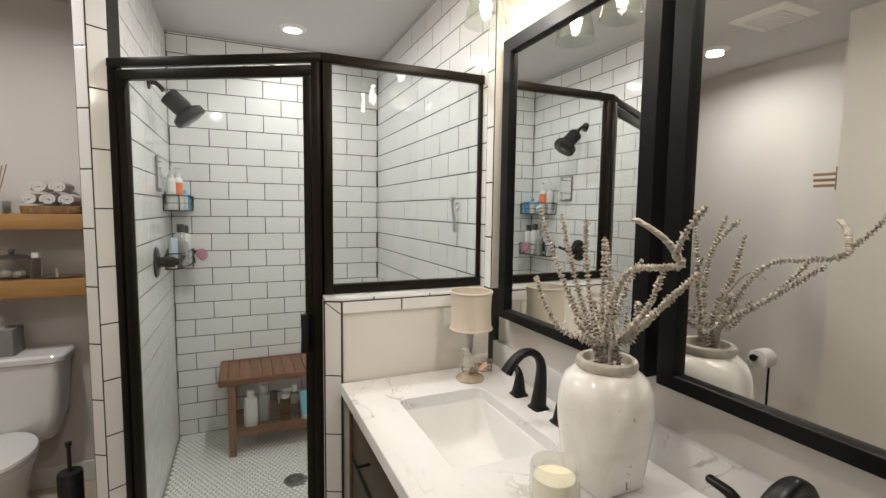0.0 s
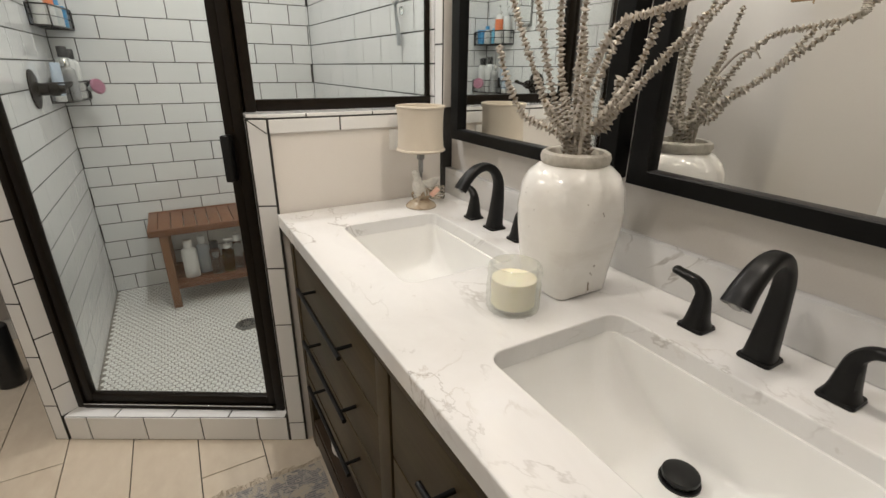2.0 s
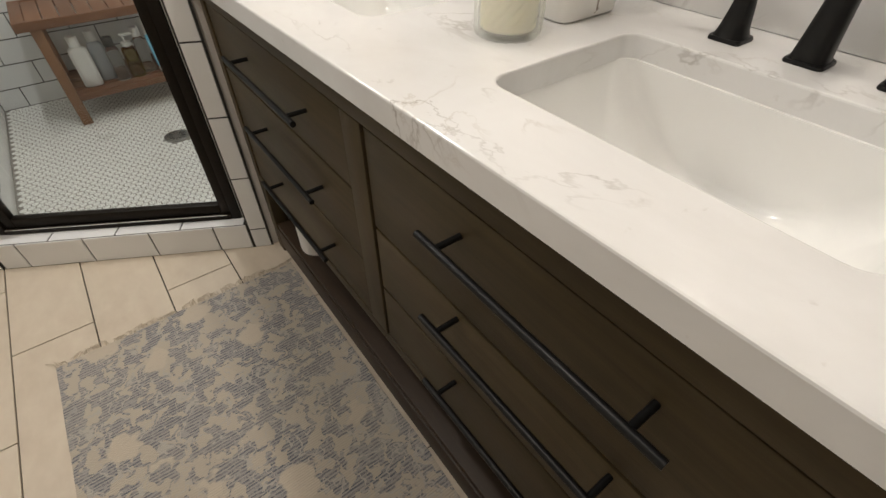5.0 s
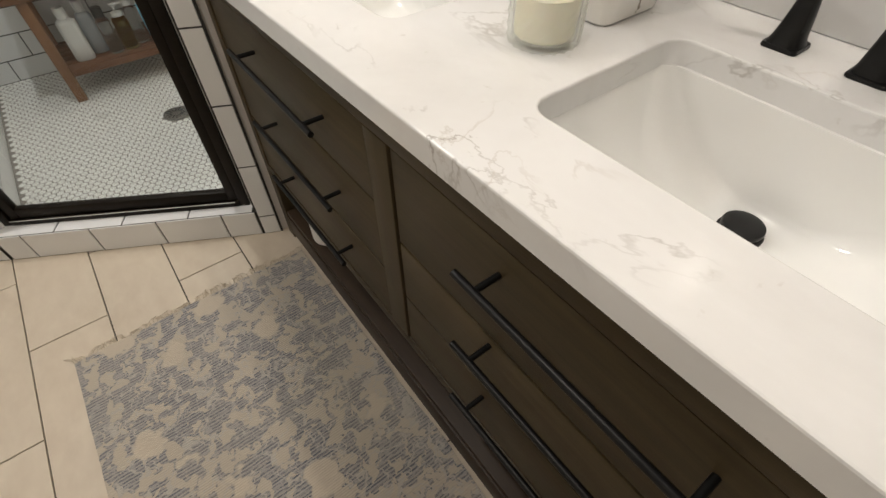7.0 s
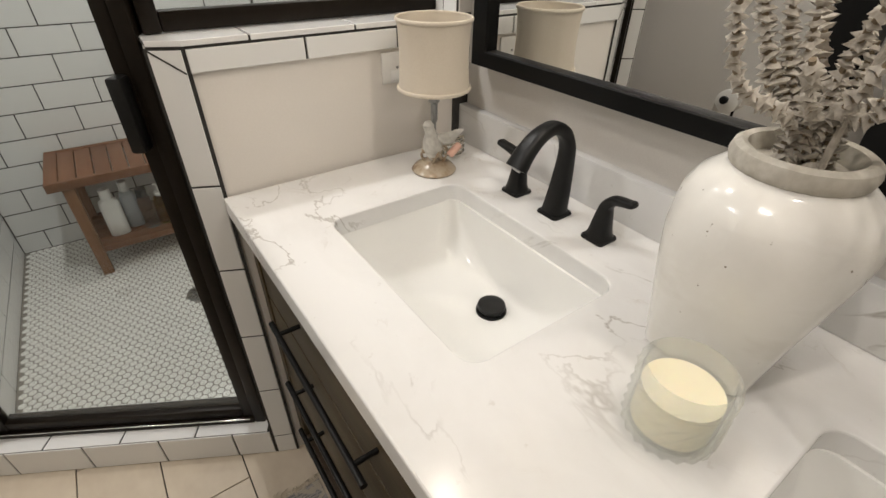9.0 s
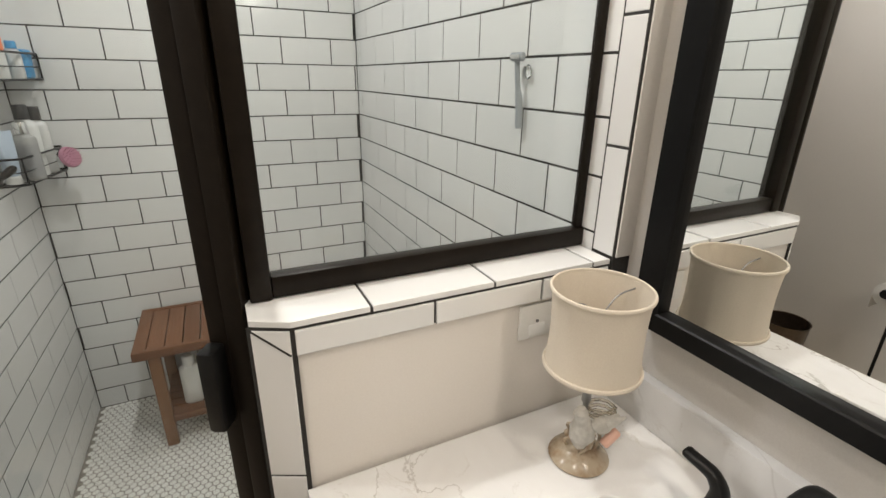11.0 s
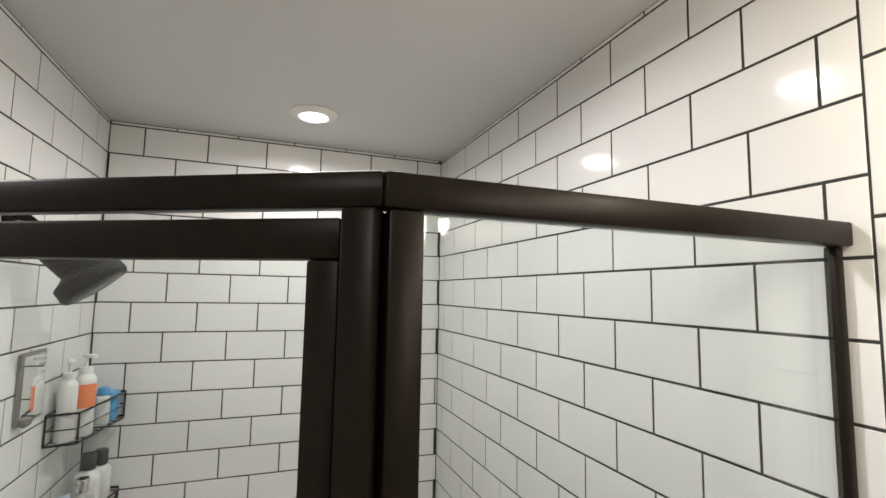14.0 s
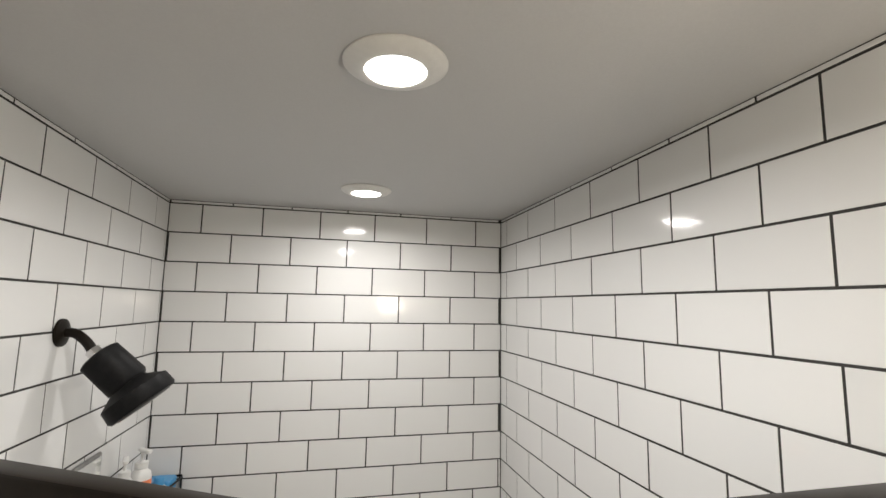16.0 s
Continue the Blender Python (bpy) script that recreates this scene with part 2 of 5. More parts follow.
def spline(points, steps=8):
    """A smooth line through points."""
    p = [Vector(q) for q in points]
    p = [2 * p[0] - p[1]] + p + [2 * p[-1] - p[-2]]
    out = []
    for i in range(1, len(p) - 2):
        for k in range(steps):
            t = k / steps
            out.append(0.5 * (2 * p[i] + (p[i + 1] - p[i - 1]) * t + (2 * p[i - 1] - 5 * p[i] + 4 * p[i + 1] - p[i + 2]) * t * t + (3 * p[i] - p[i - 1] - 3 * p[i + 1] + p[i + 2]) * t ** 3))
    return out + [p[-2]]


def tube(path, radius, n=12, bm=None, flat=1.0, side=None, caps=(True, True), square=0.0):
    """A round or flattened tube; radius is one number or one a point; side: the direction of the unflattened width; square: 0 round to 1 boxy."""
    path = [Vector(p) for p in path]
    rings = []
    up = Vector(side) if side else Vector((0, 0, 1))
    for i, p in enumerate(path):
        d = (path[min(i + 1, len(path) - 1)] - path[max(i - 1, 0)]).normalized()
        a = up - d * up.dot(d)
        if a.length < 1e-3:
            a = Vector((1, 0, 0)) - d * d.x
            if a.length < 1e-3:
                a = Vector((0, 1, 0)) - d * d.y
        a.normalize()
        if not side:
            up = a
        b = d.cross(a)
        r = radius[i] if isinstance(radius, (list, tuple)) else radius
        ra, rb = r if isinstance(r, tuple) else (r, r * flat)
        ring = []
        for k in range(n):
            ca, sa = math.cos(2 * math.pi * k / n), math.sin(2 * math.pi * k / n)
            fat = 1 + square * ((ca ** 4 + sa ** 4) ** -0.25 - 1)
            ring.append(p + a * ra * fat * ca + b * rb * fat * sa)
        rings.append(ring)
    return loft(rings, caps, bm)


def prism(poly, z0, z1, bevel=0.0, bm=None):
    bm = bm or bmesh.new()
    loft([[(x, y, z0) for x, y in poly], [(x, y, z1) for x, y in poly]], bm=bm)
    if bevel:
        bmesh.ops.bevel(bm, geom=list(bm.edges), offset=bevel, segments=2, affect="EDGES", profile=0.5)
    return bm


def structure(name, bm, mat, label="", smooth=False):
    return tagged(part(name, bm, mat, None, label, smooth), label, "", "", "structure")


# ---- the room's shell ----
WALL_X = 0.04          # painted face of the vanity wall
WEST = -1.25           # tiled face of the shower's long wall opposite
BACK = 1.608           # tiled face of the shower's end wall
ROOM_WEST, ALCOVE_WEST, SOUTH, ALCOVE_BACK = -1.89, -2.33, -2.75, 1.40

structure("floor_base", box((-2.45, -2.9, -0.12), (0.2, 1.75, -0.006)), GROUT, "dark grout bed under the floor tiles")
structure("ceiling", box((-2.45, -2.9, CEIL), (0.2, 1.75, CEIL + 0.1)), CEILING_PAINT, "smooth flat light grey painted ceiling")
wall_east = structure("wall_east", box((WALL_X, -2.9, -0.02), (0.2, -0.004, CEIL)), PLASTER, "warm white painted wall behind the vanity")
tiled_east = structure("wall_tiled_east", box((0.0009, -0.002, -0.02), (0.2, 1.75, CEIL)), GROUT, "white subway tile wall with dark grout in the shower")
tiled_back = structure("wall_tiled_back", box((-1.38, BACK + 0.0009, -0.02), (0.0009, 1.75, CEIL)), GROUT, "white subway tile end wall with dark grout")
A0, A1, A2, A3 = (-1.2509, 0.487), (-1.281, 0.465), (-1.336, 0.428), (-1.378, 0.452)
tiled_west = structure("wall_tiled_west", prism([A0, A1, A2, A3, (-1.378, BACK + 0.0025), (-1.2509, BACK + 0.0009)], -0.02, CEIL), GROUT, "white subway tile shower wall with tiled end post")
structure("wall_alcove_back", box((-2.45, ALCOVE_BACK, -0.02), (-1.379, 1.6, CEIL)), PLASTER, "painted wall behind the toilet")
structure("wall_alcove_west", box((-2.45, -0.15, -0.02), (ALCOVE_WEST, ALCOVE_BACK, CEIL)), PLASTER, "painted side wall of the toilet alcove")
structure("wall_west", box((-2.45, -2.75, -0.02), (ROOM_WEST, -0.15, CEIL)), PLASTER, "painted wall opposite the vanity")
structure("wall_south", box((-2.45, -2.9, -0.02), (WALL_X, SOUTH, CEIL)), PLASTER, "painted end wall of the bathroom")
base = structure("baseboard", box((-2.32, 1.386, 0.0), (-1.38, 1.399, 0.11), 0.003), TRIM_PAINT, "white painted baseboard behind the toilet")
structure("baseboard_west", box((ROOM_WEST + 0.001, -0.66, 0.0), (ROOM_WEST + 0.014, -0.152, 0.11), 0.003), TRIM_PAINT, "white painted baseboard")

# knee wall under the fixed glass panel, with its tile-clad end post
K0, K1 = (-0.618, 0.028), (-0.566, 0.003)
knee = structure("knee_wall", prism([(-0.612, 0.033), (-0.564, 0.008), (0.0025, 0.008), (0.0009, 0.150), (-0.60, 0.150), (-0.614, 0.12), (-0.6165, 0.06)], -0.02, 1.158), KNEE_PAINT, "cream painted half wall between vanity and shower")

# shower floor pan and kerb
structure("shower_pan", prism([(-1.2525, 0.487), (-0.61, 0.11), (-0.60, 0.15), (0.0025, 0.15), (0.0025, BACK + 0.0025), (-1.2525, BACK + 0.0025)], -0.01, SHOWER_FLOOR - 0.0015), HEX_GROUT, "grey grout bed of the shower floor")
CURB_A, CURB_B = Vector((-1.333, 0.424, 0)), Vector((-0.622, 0.028, 0))
ALONG = (CURB_B - CURB_A).normalized()
INWARD = Vector((-ALONG.y, ALONG.x, 0))
CURB_L = (CURB_B - CURB_A).length


def on_curb(s, d, z):
    return CURB_A + ALONG * s + INWARD * d + Vector((0, 0, z))


curb = structure("shower_kerb", prism([tuple(on_curb(s, d, 0).xy) for s, d in ((0.002, 0.003), (CURB_L + 0.01, 0.003), (CURB_L + 0.01, 0.14), (0.0, 0.14))], -0.01, 0.1035), GROUT, "raised tiled shower kerb")


# ---- glass enclosure ----
def bar(a, b, width, depth, bevel=0.003, up=Vector((0, 0, 1)), bm=None):
    """A straight bar from a to b; width along up, depth across."""
    a, b = Vector(a), Vector(b)
    d = (b - a).normalized()
    u = (up - d * up.dot(d)).normalized()
    s = d.cross(u)
    m = Matrix((( *d, 0), (*u, 0), (*s, 0), (0, 0, 0, 1))).transposed()
    m.translation = (a + b) / 2
    return box((-(b - a).length / 2, -width / 2, -depth / 2), ((b - a).length / 2, width / 2, depth / 2), bevel, bm, m=m)


enclosure = thing("shower_enclosure", (-0.6, 0.1, 0.1), "dark bronze framed glass shower enclosure on tiled kerb", "shower enclosure")
HEAD_Z0, HEAD_Z1 = 1.955, 1.986
CORNER = Vector((-0.620, 0.091, 0))
LEFT = Vector((-1.280, 0.474, 0))
D = (CORNER - LEFT).normalized()
DN = Vector((-D.y, D.x, 0))
RIGHT = Vector((-0.0005, 0.091, 0))
zc, zh = (HEAD_Z0 + HEAD_Z1) / 2, HEAD_Z1 - HEAD_Z0
part("door_header", prism([tuple(p.xy) for p in (LEFT - DN * 0.02, CORNER + Vector((0.0055, -0.02, 0)), CORNER + Vector((-0.0022, 0.008, 0)), LEFT + DN * 0.008)], HEAD_Z0, HEAD_Z1, 0.003), BRONZE, enclosure)
part("panel_header", prism([tuple(p.xy) for p in (CORNER + Vector((0.0065, -0.02, 0)), RIGHT + Vector((0.0, -0.02, 0)), RIGHT + Vector((0, 0.008, 0)), CORNER + Vector((-0.0012, 0.008, 0)))], HEAD_Z0, HEAD_Z1, 0.003), BRONZE, enclosure)
up_z = Vector((0, 0, 1))


def upright(p, w, d, z0, z1, along):
    m = Matrix(((*along, 0), (-along.y, along.x, 0, 0), (0, 0, 1, 0), (0, 0, 0, 1))).transposed()
    m.translation = Vector((p.x, p.y, 0))
    return box((-w / 2, -d / 2, z0), (w / 2, d / 2, z1), 0.003, m=m)


X1 = Vector((1, 0, 0))
part("corner_post", upright(CORNER - D * 0.0055 - DN * 0.003, 0.030, 0.032, 0.104, HEAD_Z0 - 0.0005, D), BRONZE, enclosure)
part("corner_mullion", upright(CORNER + Vector((0.0265, -0.0025, 0)), 0.031, 0.031, 1.174, HEAD_Z0 - 0.0005, X1), BRONZE, enclosure)
part("wall_jamb", upright(LEFT + D * 0.012, 0.026, 0.036, 0.104, HEAD_Z0 - 0.0005, D), BRONZE, enclosure)
part("panel_jamb", upright(Vector((-0.0085, 0.091, 0)), 0.016, 0.016, 1.2085, HEAD_Z0 - 0.0005, X1), BRONZE, enclosure)
part("panel_sill", box((CORNER.x + 0.0425, 0.077, 1.1745), (-0.0005, 0.105, 1.208), 0.003), BRONZE, enclosure)
part("door_sill", bar(LEFT + D * 0.026 + up_z * 0.114, CORNER - D * 0.021 + up_z * 0.114, 0.020, 0.040), BRONZE, enclosure)
part("drip_strip", bar(LEFT + D * 0.03 - DN * 0.0225 + up_z * 0.127, CORNER - D * 0.03 - DN * 0.0225 + up_z * 0.127, 0.004, 0.004, 0.001), CHROME, enclosure, "thin bright sealing strip")
pane = part("glass_panel", box((CORNER.x + 0.030, 0.088, 1.200), (-0.012, 0.094, HEAD_Z0), 0), PANE, enclosure, "clear fixed glass panel", False)
pane.visible_shadow = False
door = part("door_leaf", bar(LEFT + D * 0.031 + up_z * 1.9295, CORNER - D * 0.0225 + up_z * 1.9295, 0.035, 0.026), BRONZE, enclosure, "framed glass shower door")
part("hinge_stile", upright(LEFT + D * 0.046, 0.030, 0.026, 0.128, 1.9115, D), BRONZE, door)
part("latch_stile", upright(CORNER - D * 0.037, 0.029, 0.026, 0.128, 1.9115, D), BRONZE, door)
part("bottom_rail", bar(LEFT + D * 0.061 + up_z * 0.146, CORNER - D * 0.052 + up_z * 0.146, 0.034, 0.026), BRONZE, door)
dglass = part("door_glass", bar(LEFT + D * 0.055 + up_z * 1.035, CORNER - D * 0.046 + up_z * 1.035, 1.775, 0.006, 0), PANE, door, "clear door glass", False)
dglass.visible_shadow = False
part("pull_plate", bar(CORNER - D * 0.040 - DN * 0.031 + up_z * 0.975, CORNER - D * 0.040 - DN * 0.031 + up_z * 1.112, 0.026, 0.036, 0.005, D), BLACK, door, "small black pull handle")
part("pull_plate_inside", bar(CORNER - D * 0.034 + DN * 0.024 + up_z * 0.98, CORNER - D * 0.034 + DN * 0.024 + up_z * 1.11, 0.022, 0.020, 0.004, D), BLACK, door)

# ---- vanity ----
TOP = 0.880
V_END = -1.535
SINKS = [-0.412, -1.128]
SINK_X, SINK_W, SINK_D = -0.285, 0.29, 0.425


def counter():
    bm = bmesh.new()
    loops = [[(-0.569, 0.002), (-0.550, V_END), (0.036, V_END), (0.036, 0.002)]]
    loops += [[p[:2] for p in rounded((SINK_X, y), SINK_W, SINK_D, 0.03, 0, 6)] for y in SINKS]
    edges = []
    for lp in loops:
        vs = [bm.verts.new((x, y, TOP)) for x, y in lp]
        edges += [bm.edges.new((vs[i], vs[(i + 1) % len(vs)])) for i in range(len(vs))]
    bmesh.ops.triangle_fill(bm, edges=edges, use_beauty=True)
    for f in bm.faces:
        if f.normal.z < 0:
            f.normal_flip()
    got = bmesh.ops.extrude_face_region(bm, geom=list(bm.faces))
    bmesh.ops.translate(bm, vec=(0, 0, -0.038), verts=[v for v in got["geom"] if isinstance(v, bmesh.types.BMVert)])
    rim = [e for e in bm.edges if len(e.link_faces) == 2 and e.calc_face_angle(0) > 1.0 and all(abs(v.co.z - TOP) < 1e-5 for v in e.verts)]
    bmesh.ops.bevel(bm, geom=rim, offset=0.003, segments=2, affect="EDGES", profile=0.5)
    return bm


tagged(part("countertop", counter(), QUARTZ, None, "", True, 18), "white quartz vanity countertop with faint grey veins", "countertop")
tagged(part("backsplash", box((0.016, V_END, TOP + 0.0005), (0.0395, -0.001, 0.972), 0.002), QUARTZ), "low white quartz backsplash behind the vanity", "backsplash")


def basin(y):
    s = thing("sink", (SINK_X, y, 0.72), "white rectangular undermount porcelain sink", "sink", "vanity sinks")
    rows = []
    dx = -0.200
    for w, d, r, z, s_ in ((0.30, 0.435, 0.035, TOP - 0.0385, 0), (0.294, 0.429, 0.034, TOP - 0.045, 0), (0.282, 0.412, 0.045, 0.805, 0.06), (0.266, 0.382, 0.06, 0.77, 0.14), (0.240, 0.335, 0.075, 0.742, 0.30), (0.200, 0.265, 0.075, 0.720, 0.52), (0.150, 0.185, 0.06, 0.706, 0.78), (0.09, 0.10, 0.045, 0.6965, 1), (0.05, 0.05, 0.024, 0.6945, 1)):
        rows.append(rounded((min(SINK_X + (dx - SINK_X) * s_, SINK_X + SINK_W / 2 - w / 2 - 0.002) if w > 0.12 else dx, y), w, d, r, z, 6))
    bm = loft(rows, (False, True))
    top = rounded((SINK_X, y), 0.345, 0.48, 0.05, TOP - 0.0385, 6)
    ring = [bm.verts.new(p) for p in top]
    bm.verts.ensure_lookup_table()
    n = len(ring)
    for i in range(n):
        bm.faces.new((ring[i], ring[(i + 1) % n], bm.verts[(i + 1) % n], bm.verts[i]))
    body = part("bowl", bm, PORCELAIN, s)
    mod = body.modifiers.new("thick", "SOLIDIFY")
    mod.thickness, mod.offset = 0.008, 0.0
    part("drain_ring", lathe((dx, y), [(0.031, 0.698), (0.031, 0.703), (0.024, 0.7035), (0.024, 0.698)]), BLACK, s)
    part("stopper", lathe((dx, y), [(0.012, 0.697), (0.012, 0.706), (0.027, 0.7075), (0.0285, 0.712), (0.0275, 0.716), (0.020, 0.7185), (0.001, 0.719)]), BLACK, s, "black pop-up drain stopper")
    return s


for y in SINKS:
    basin(y)


def eased(stops, t):
    """The value at t between (t, value) stops, each value a pair."""
    for (t0, a), (t1, b) in zip(stops, stops[1:]):
        if t <= t1:
            k = (t - t0) / (t1 - t0)
            return tuple(p + (q - p) * k for p, q in zip(a, b))
    return stops[-1][1]


def faucet(y):
    x, z = -0.058, TOP
    f = thing("faucet", (x, y, TOP), "matte black widespread faucet with gooseneck spout", "faucet", "vanity faucets")
    path = spline([(x, y, z + 0.004), (x, y, z + 0.012), (x + 0.004, y, z + 0.05), (x + 0.007, y, z + 0.10), (x + 0.005, y, z + 0.135), (x - 0.010, y, z + 0.163), (x - 0.038, y, z + 0.177), (x - 0.070, y, z + 0.170), (x - 0.098, y, z + 0.147), (x - 0.116, y, z + 0.122)], 6)
    k = len(path) - 1
    widths = [(0, (0.0245, 0.0230)), (0.04, (0.0238, 0.0222)), (0.16, (0.0205, 0.0195)), (0.34, (0.0150, 0.0145)), (0.52, (0.0128, 0.0118)), (0.68, (0.0138, 0.0112)), (0.84, (0.0170, 0.0118)), (1, (0.0205, 0.0128))]
    part("spout", tube(path, [eased(widths, i / k) for i in range(k + 1)], 20, side=(0, 1, 0), square=0.75), BLACK, f)
    part("spout_base", loft([rounded((x, y), w, w, 0.008, z + h) for w, h in ((0.050, 0.0003), (0.051, 0.002), (0.049, 0.005))]), BLACK, f)
    tip = path[-1]
    part("aerator", tube([tip + Vector((0.004, 0, 0.0035)), tip + Vector((-0.0012, 0, -0.0016))], 0.009, 14), STEEL, f, "grey spout outlet")
    for sgn in (1, -1):
        hy = y + sgn * 0.107
        part("handle_base", loft([rounded((x, hy), w, w, 0.007, z + h) for w, h in ((0.047, 0.0003), (0.048, 0.002), (0.046, 0.006))]), BLACK, f)
        p = spline([(x, hy, z + 0.005), (x, hy, z + 0.018), (x + 0.001, hy, z + 0.045), (x + 0.001, hy + sgn * 0.002, z + 0.066), (x, hy + sgn * 0.014, z + 0.081), (x - 0.003, hy + sgn * 0.030, z + 0.087), (x - 0.006, hy + sgn * 0.046, z + 0.091), (x - 0.007, hy + sgn * 0.056, z + 0.094)], 6)
        n = len(p) - 1
        shape = [(0, (0.0235, 0.0230)), (0.10, (0.0205, 0.0200)), (0.28, (0.0150, 0.0145)), (0.44, (0.0112, 0.0108)), (0.58, (0.0100, 0.0088)), (0.80, (0.0106, 0.0064)), (0.95, (0.0105, 0.0060)), (1, (0.0070, 0.0042))]
        part("lever", tube(p, [eased(shape, i / n) for i in range(n + 1)], 16, side=(1, 0, 0), square=0.6), BLACK, f)
    return f


for y in SINKS:
    faucet(y)


def pull(y0, y1, z, parent):
    h = part("bar_pull", tube([(-0.581, y0, z), (-0.581, y1, z)], 0.0055, 12), BLACK, parent, "long black bar pull")
    for y in (y0 + 0.035 if y0 < y1 else y0 - 0.035, y1 - 0.035 if y0 < y1 else y1 + 0.035):
        part("post", tube([(-0.541, y, z), (-0.581, y, z)], 0.0045, 10), BLACK, h)


def vanity():
    v = thing("vanity_cabinet", (-0.27, -0.77, 0), "dark espresso wood double vanity with open bottom shelf", "vanity cabinet")
    xf, xb, yl, yr, zt = -0.544, 0.036, -0.010, V_END + 0.012, TOP - 0.0395
    part("end_panel", box((xf + 0.022, yl - 0.02, 0.305), (xb, yl, zt), 0.002), ESPRESSO, v)
    part("end_panel", box((xf + 0.022, yr, 0.305), (xb, yr + 0.02, zt), 0.002), ESPRESSO, v)
    part("case_floor", box((xf + 0.022, yr + 0.02, 0.305), (xb, yl - 0.02, 0.320), 0.002), ESPRESSO, v)
    part("back_panel", box((xb - 0.012, yr + 0.02, 0.11), (xb, yl - 0.02, 0.3045), 0), ESPRESSO, v)
    part("top_rail", box((xf, yr, 0.800), (xf + 0.02, yl, zt), 0.002), ESPRESSO, v)
    part("bottom_rail", box((xf, yr, 0.282), (xf + 0.02, yl, 0.310), 0.002), ESPRESSO, v)
    for y0, y1 in ((yl - 0.035, yl), (-0.781, -0.719), (yr, yr + 0.035)):
        part("stile", box((xf - 0.0005, y0, 0.3105), (xf + 0.02, y1, 0.7995), 0.002), ESPRESSO_Z, v)
    for y in (yl - 0.045, yr):
        part("front_leg", box((xf, y, 0.0), (xf + 0.045, y + 0.045, 0.2815), 0.003), ESPRESSO_Z, v)
        part("back_leg", box((xb - 0.06, y, 0.0), (xb - 0.0125, y + 0.045, 0.3045), 0.003), ESPRESSO_Z, v)
    shelf = part("bottom_shelf", box((xf + 0.004, yr + 0.046, 0.105), (xb - 0.06, yl - 0.046, 0.125), 0.002), REDWOOD, v, "dark reddish open bottom shelf")
    # front rail of the shelf, extended down to stand in for the shadow beneath
    part("shelf_rail", box((xf, yr + 0.0455, 0.028), (xf + 0.018, yl - 0.0455, 0.1045), 0.002), REDWOOD, v)
    cols = ((yl - 0.037, -0.717, ((0.797, 0.650), (0.646, 0.478), (0.474, 0.312)), (0.735, 0.570, 0.412), (-0.242, -0.606)),
            (-0.783, yr + 0.037, ((0.797, 0.612), (0.608, 0.462), (0.458, 0.312)), (0.749, 0.590, 0.420), (-0.974, -1.314)))
    for y0, y1, spans, hz, (h0, h1) in cols:
        for (z1, z0), z in zip(spans, hz):
            d = part("drawer", box((xf + 0.0025, y1 + 0.0015, z0 + 0.001), (xf + 0.018, y0 - 0.003, z1 - 0.001), 0.0018), ESPRESSO, v, "flat inset drawer front")
            pull(h0, h1, z, d)
    return v


vanity()


# ---- mirrors ----
def mirror(y0, y1):
    z0, z1, fw, low, xf, xg = 1.082, 2.066, 0.050, 0.034, -0.004, 0.013
    m = thing("wall_mirror", (0.03, (y0 + y1) / 2, z0), "large wall mirror in deep matte black frame above the vanity", "mirror", "vanity mirrors")

    def stick(corners):
        # outer and inner edges of one mitred side: front face, bevelled inner lip, back
        (oa, ob), (ia, ib) = corners
        bm = bmesh.new()
        lip = 0.35
        sec = []
        for o, i in ((oa, ia), (ob, ib)):
            o, i = Vector(o), Vector(i)
            n = (i - o)
            sec.append([(WALL_X - 0.001, *o), (xf + 0.002, *o), (xf, *(o + n * 0.03)), (xf, *(o + n * 0.90)), (xf + 0.003, *(o + n * 0.97)), (xg - 0.002, *(o + n)), (WALL_X - 0.001, *(o + n))])
        loft(sec, bm=bm)
        return bm

    O = [(y0, z0), (y1, z0), (y1, z1), (y0, z1)]
    I = [(y0 - fw, z0 + low), (y1 + fw, z0 + low), (y1 + fw, z1 - fw), (y0 - fw, z1 - fw)]
    for k in range(4):
        j = (k + 1) % 4
        part("frame_side", stick(((O[k], O[j]), (I[k], I[j]))), FRAME_BLACK, m, angle=20)
    part("glass", box((xg, I[1][0] - 0.004, I[0][1] - 0.004), (xg + 0.004, I[0][0] + 0.004, I[2][1] + 0.004)), MIRROR, m, "silvered mirror glass", False)


mirror(-0.066, -0.748)
mirror(-0.783, -1.480)


# ---- lights ----
def disk_light(x, y):
    d = thing("ceiling_light", (x, y, CEIL), "round white flush LED ceiling light, switched on", "ceiling light", "ceiling lights")
    part("trim_ring", lathe((x, y), [(0.079, CEIL - 0.0005), (0.079, CEIL - 0.003), (0.072, CEIL - 0.008), (0.058, CEIL - 0.0135), (0.050, CEIL - 0.015), (0.047, CEIL - 0.0135), (0.047, CEIL - 0.001)], 36), TRIM_PAINT, d)
    lens = part("lens", lathe((x, y), [(0.0465, CEIL - 0.001), (0.0465, CEIL - 0.0125), (0.042, CEIL - 0.0135), (0.001, CEIL - 0.014)], 32), LENS, d, "glowing lens")
    lens.visible_shadow = False


for x, y in DISKS:
    disk_light(x, y)


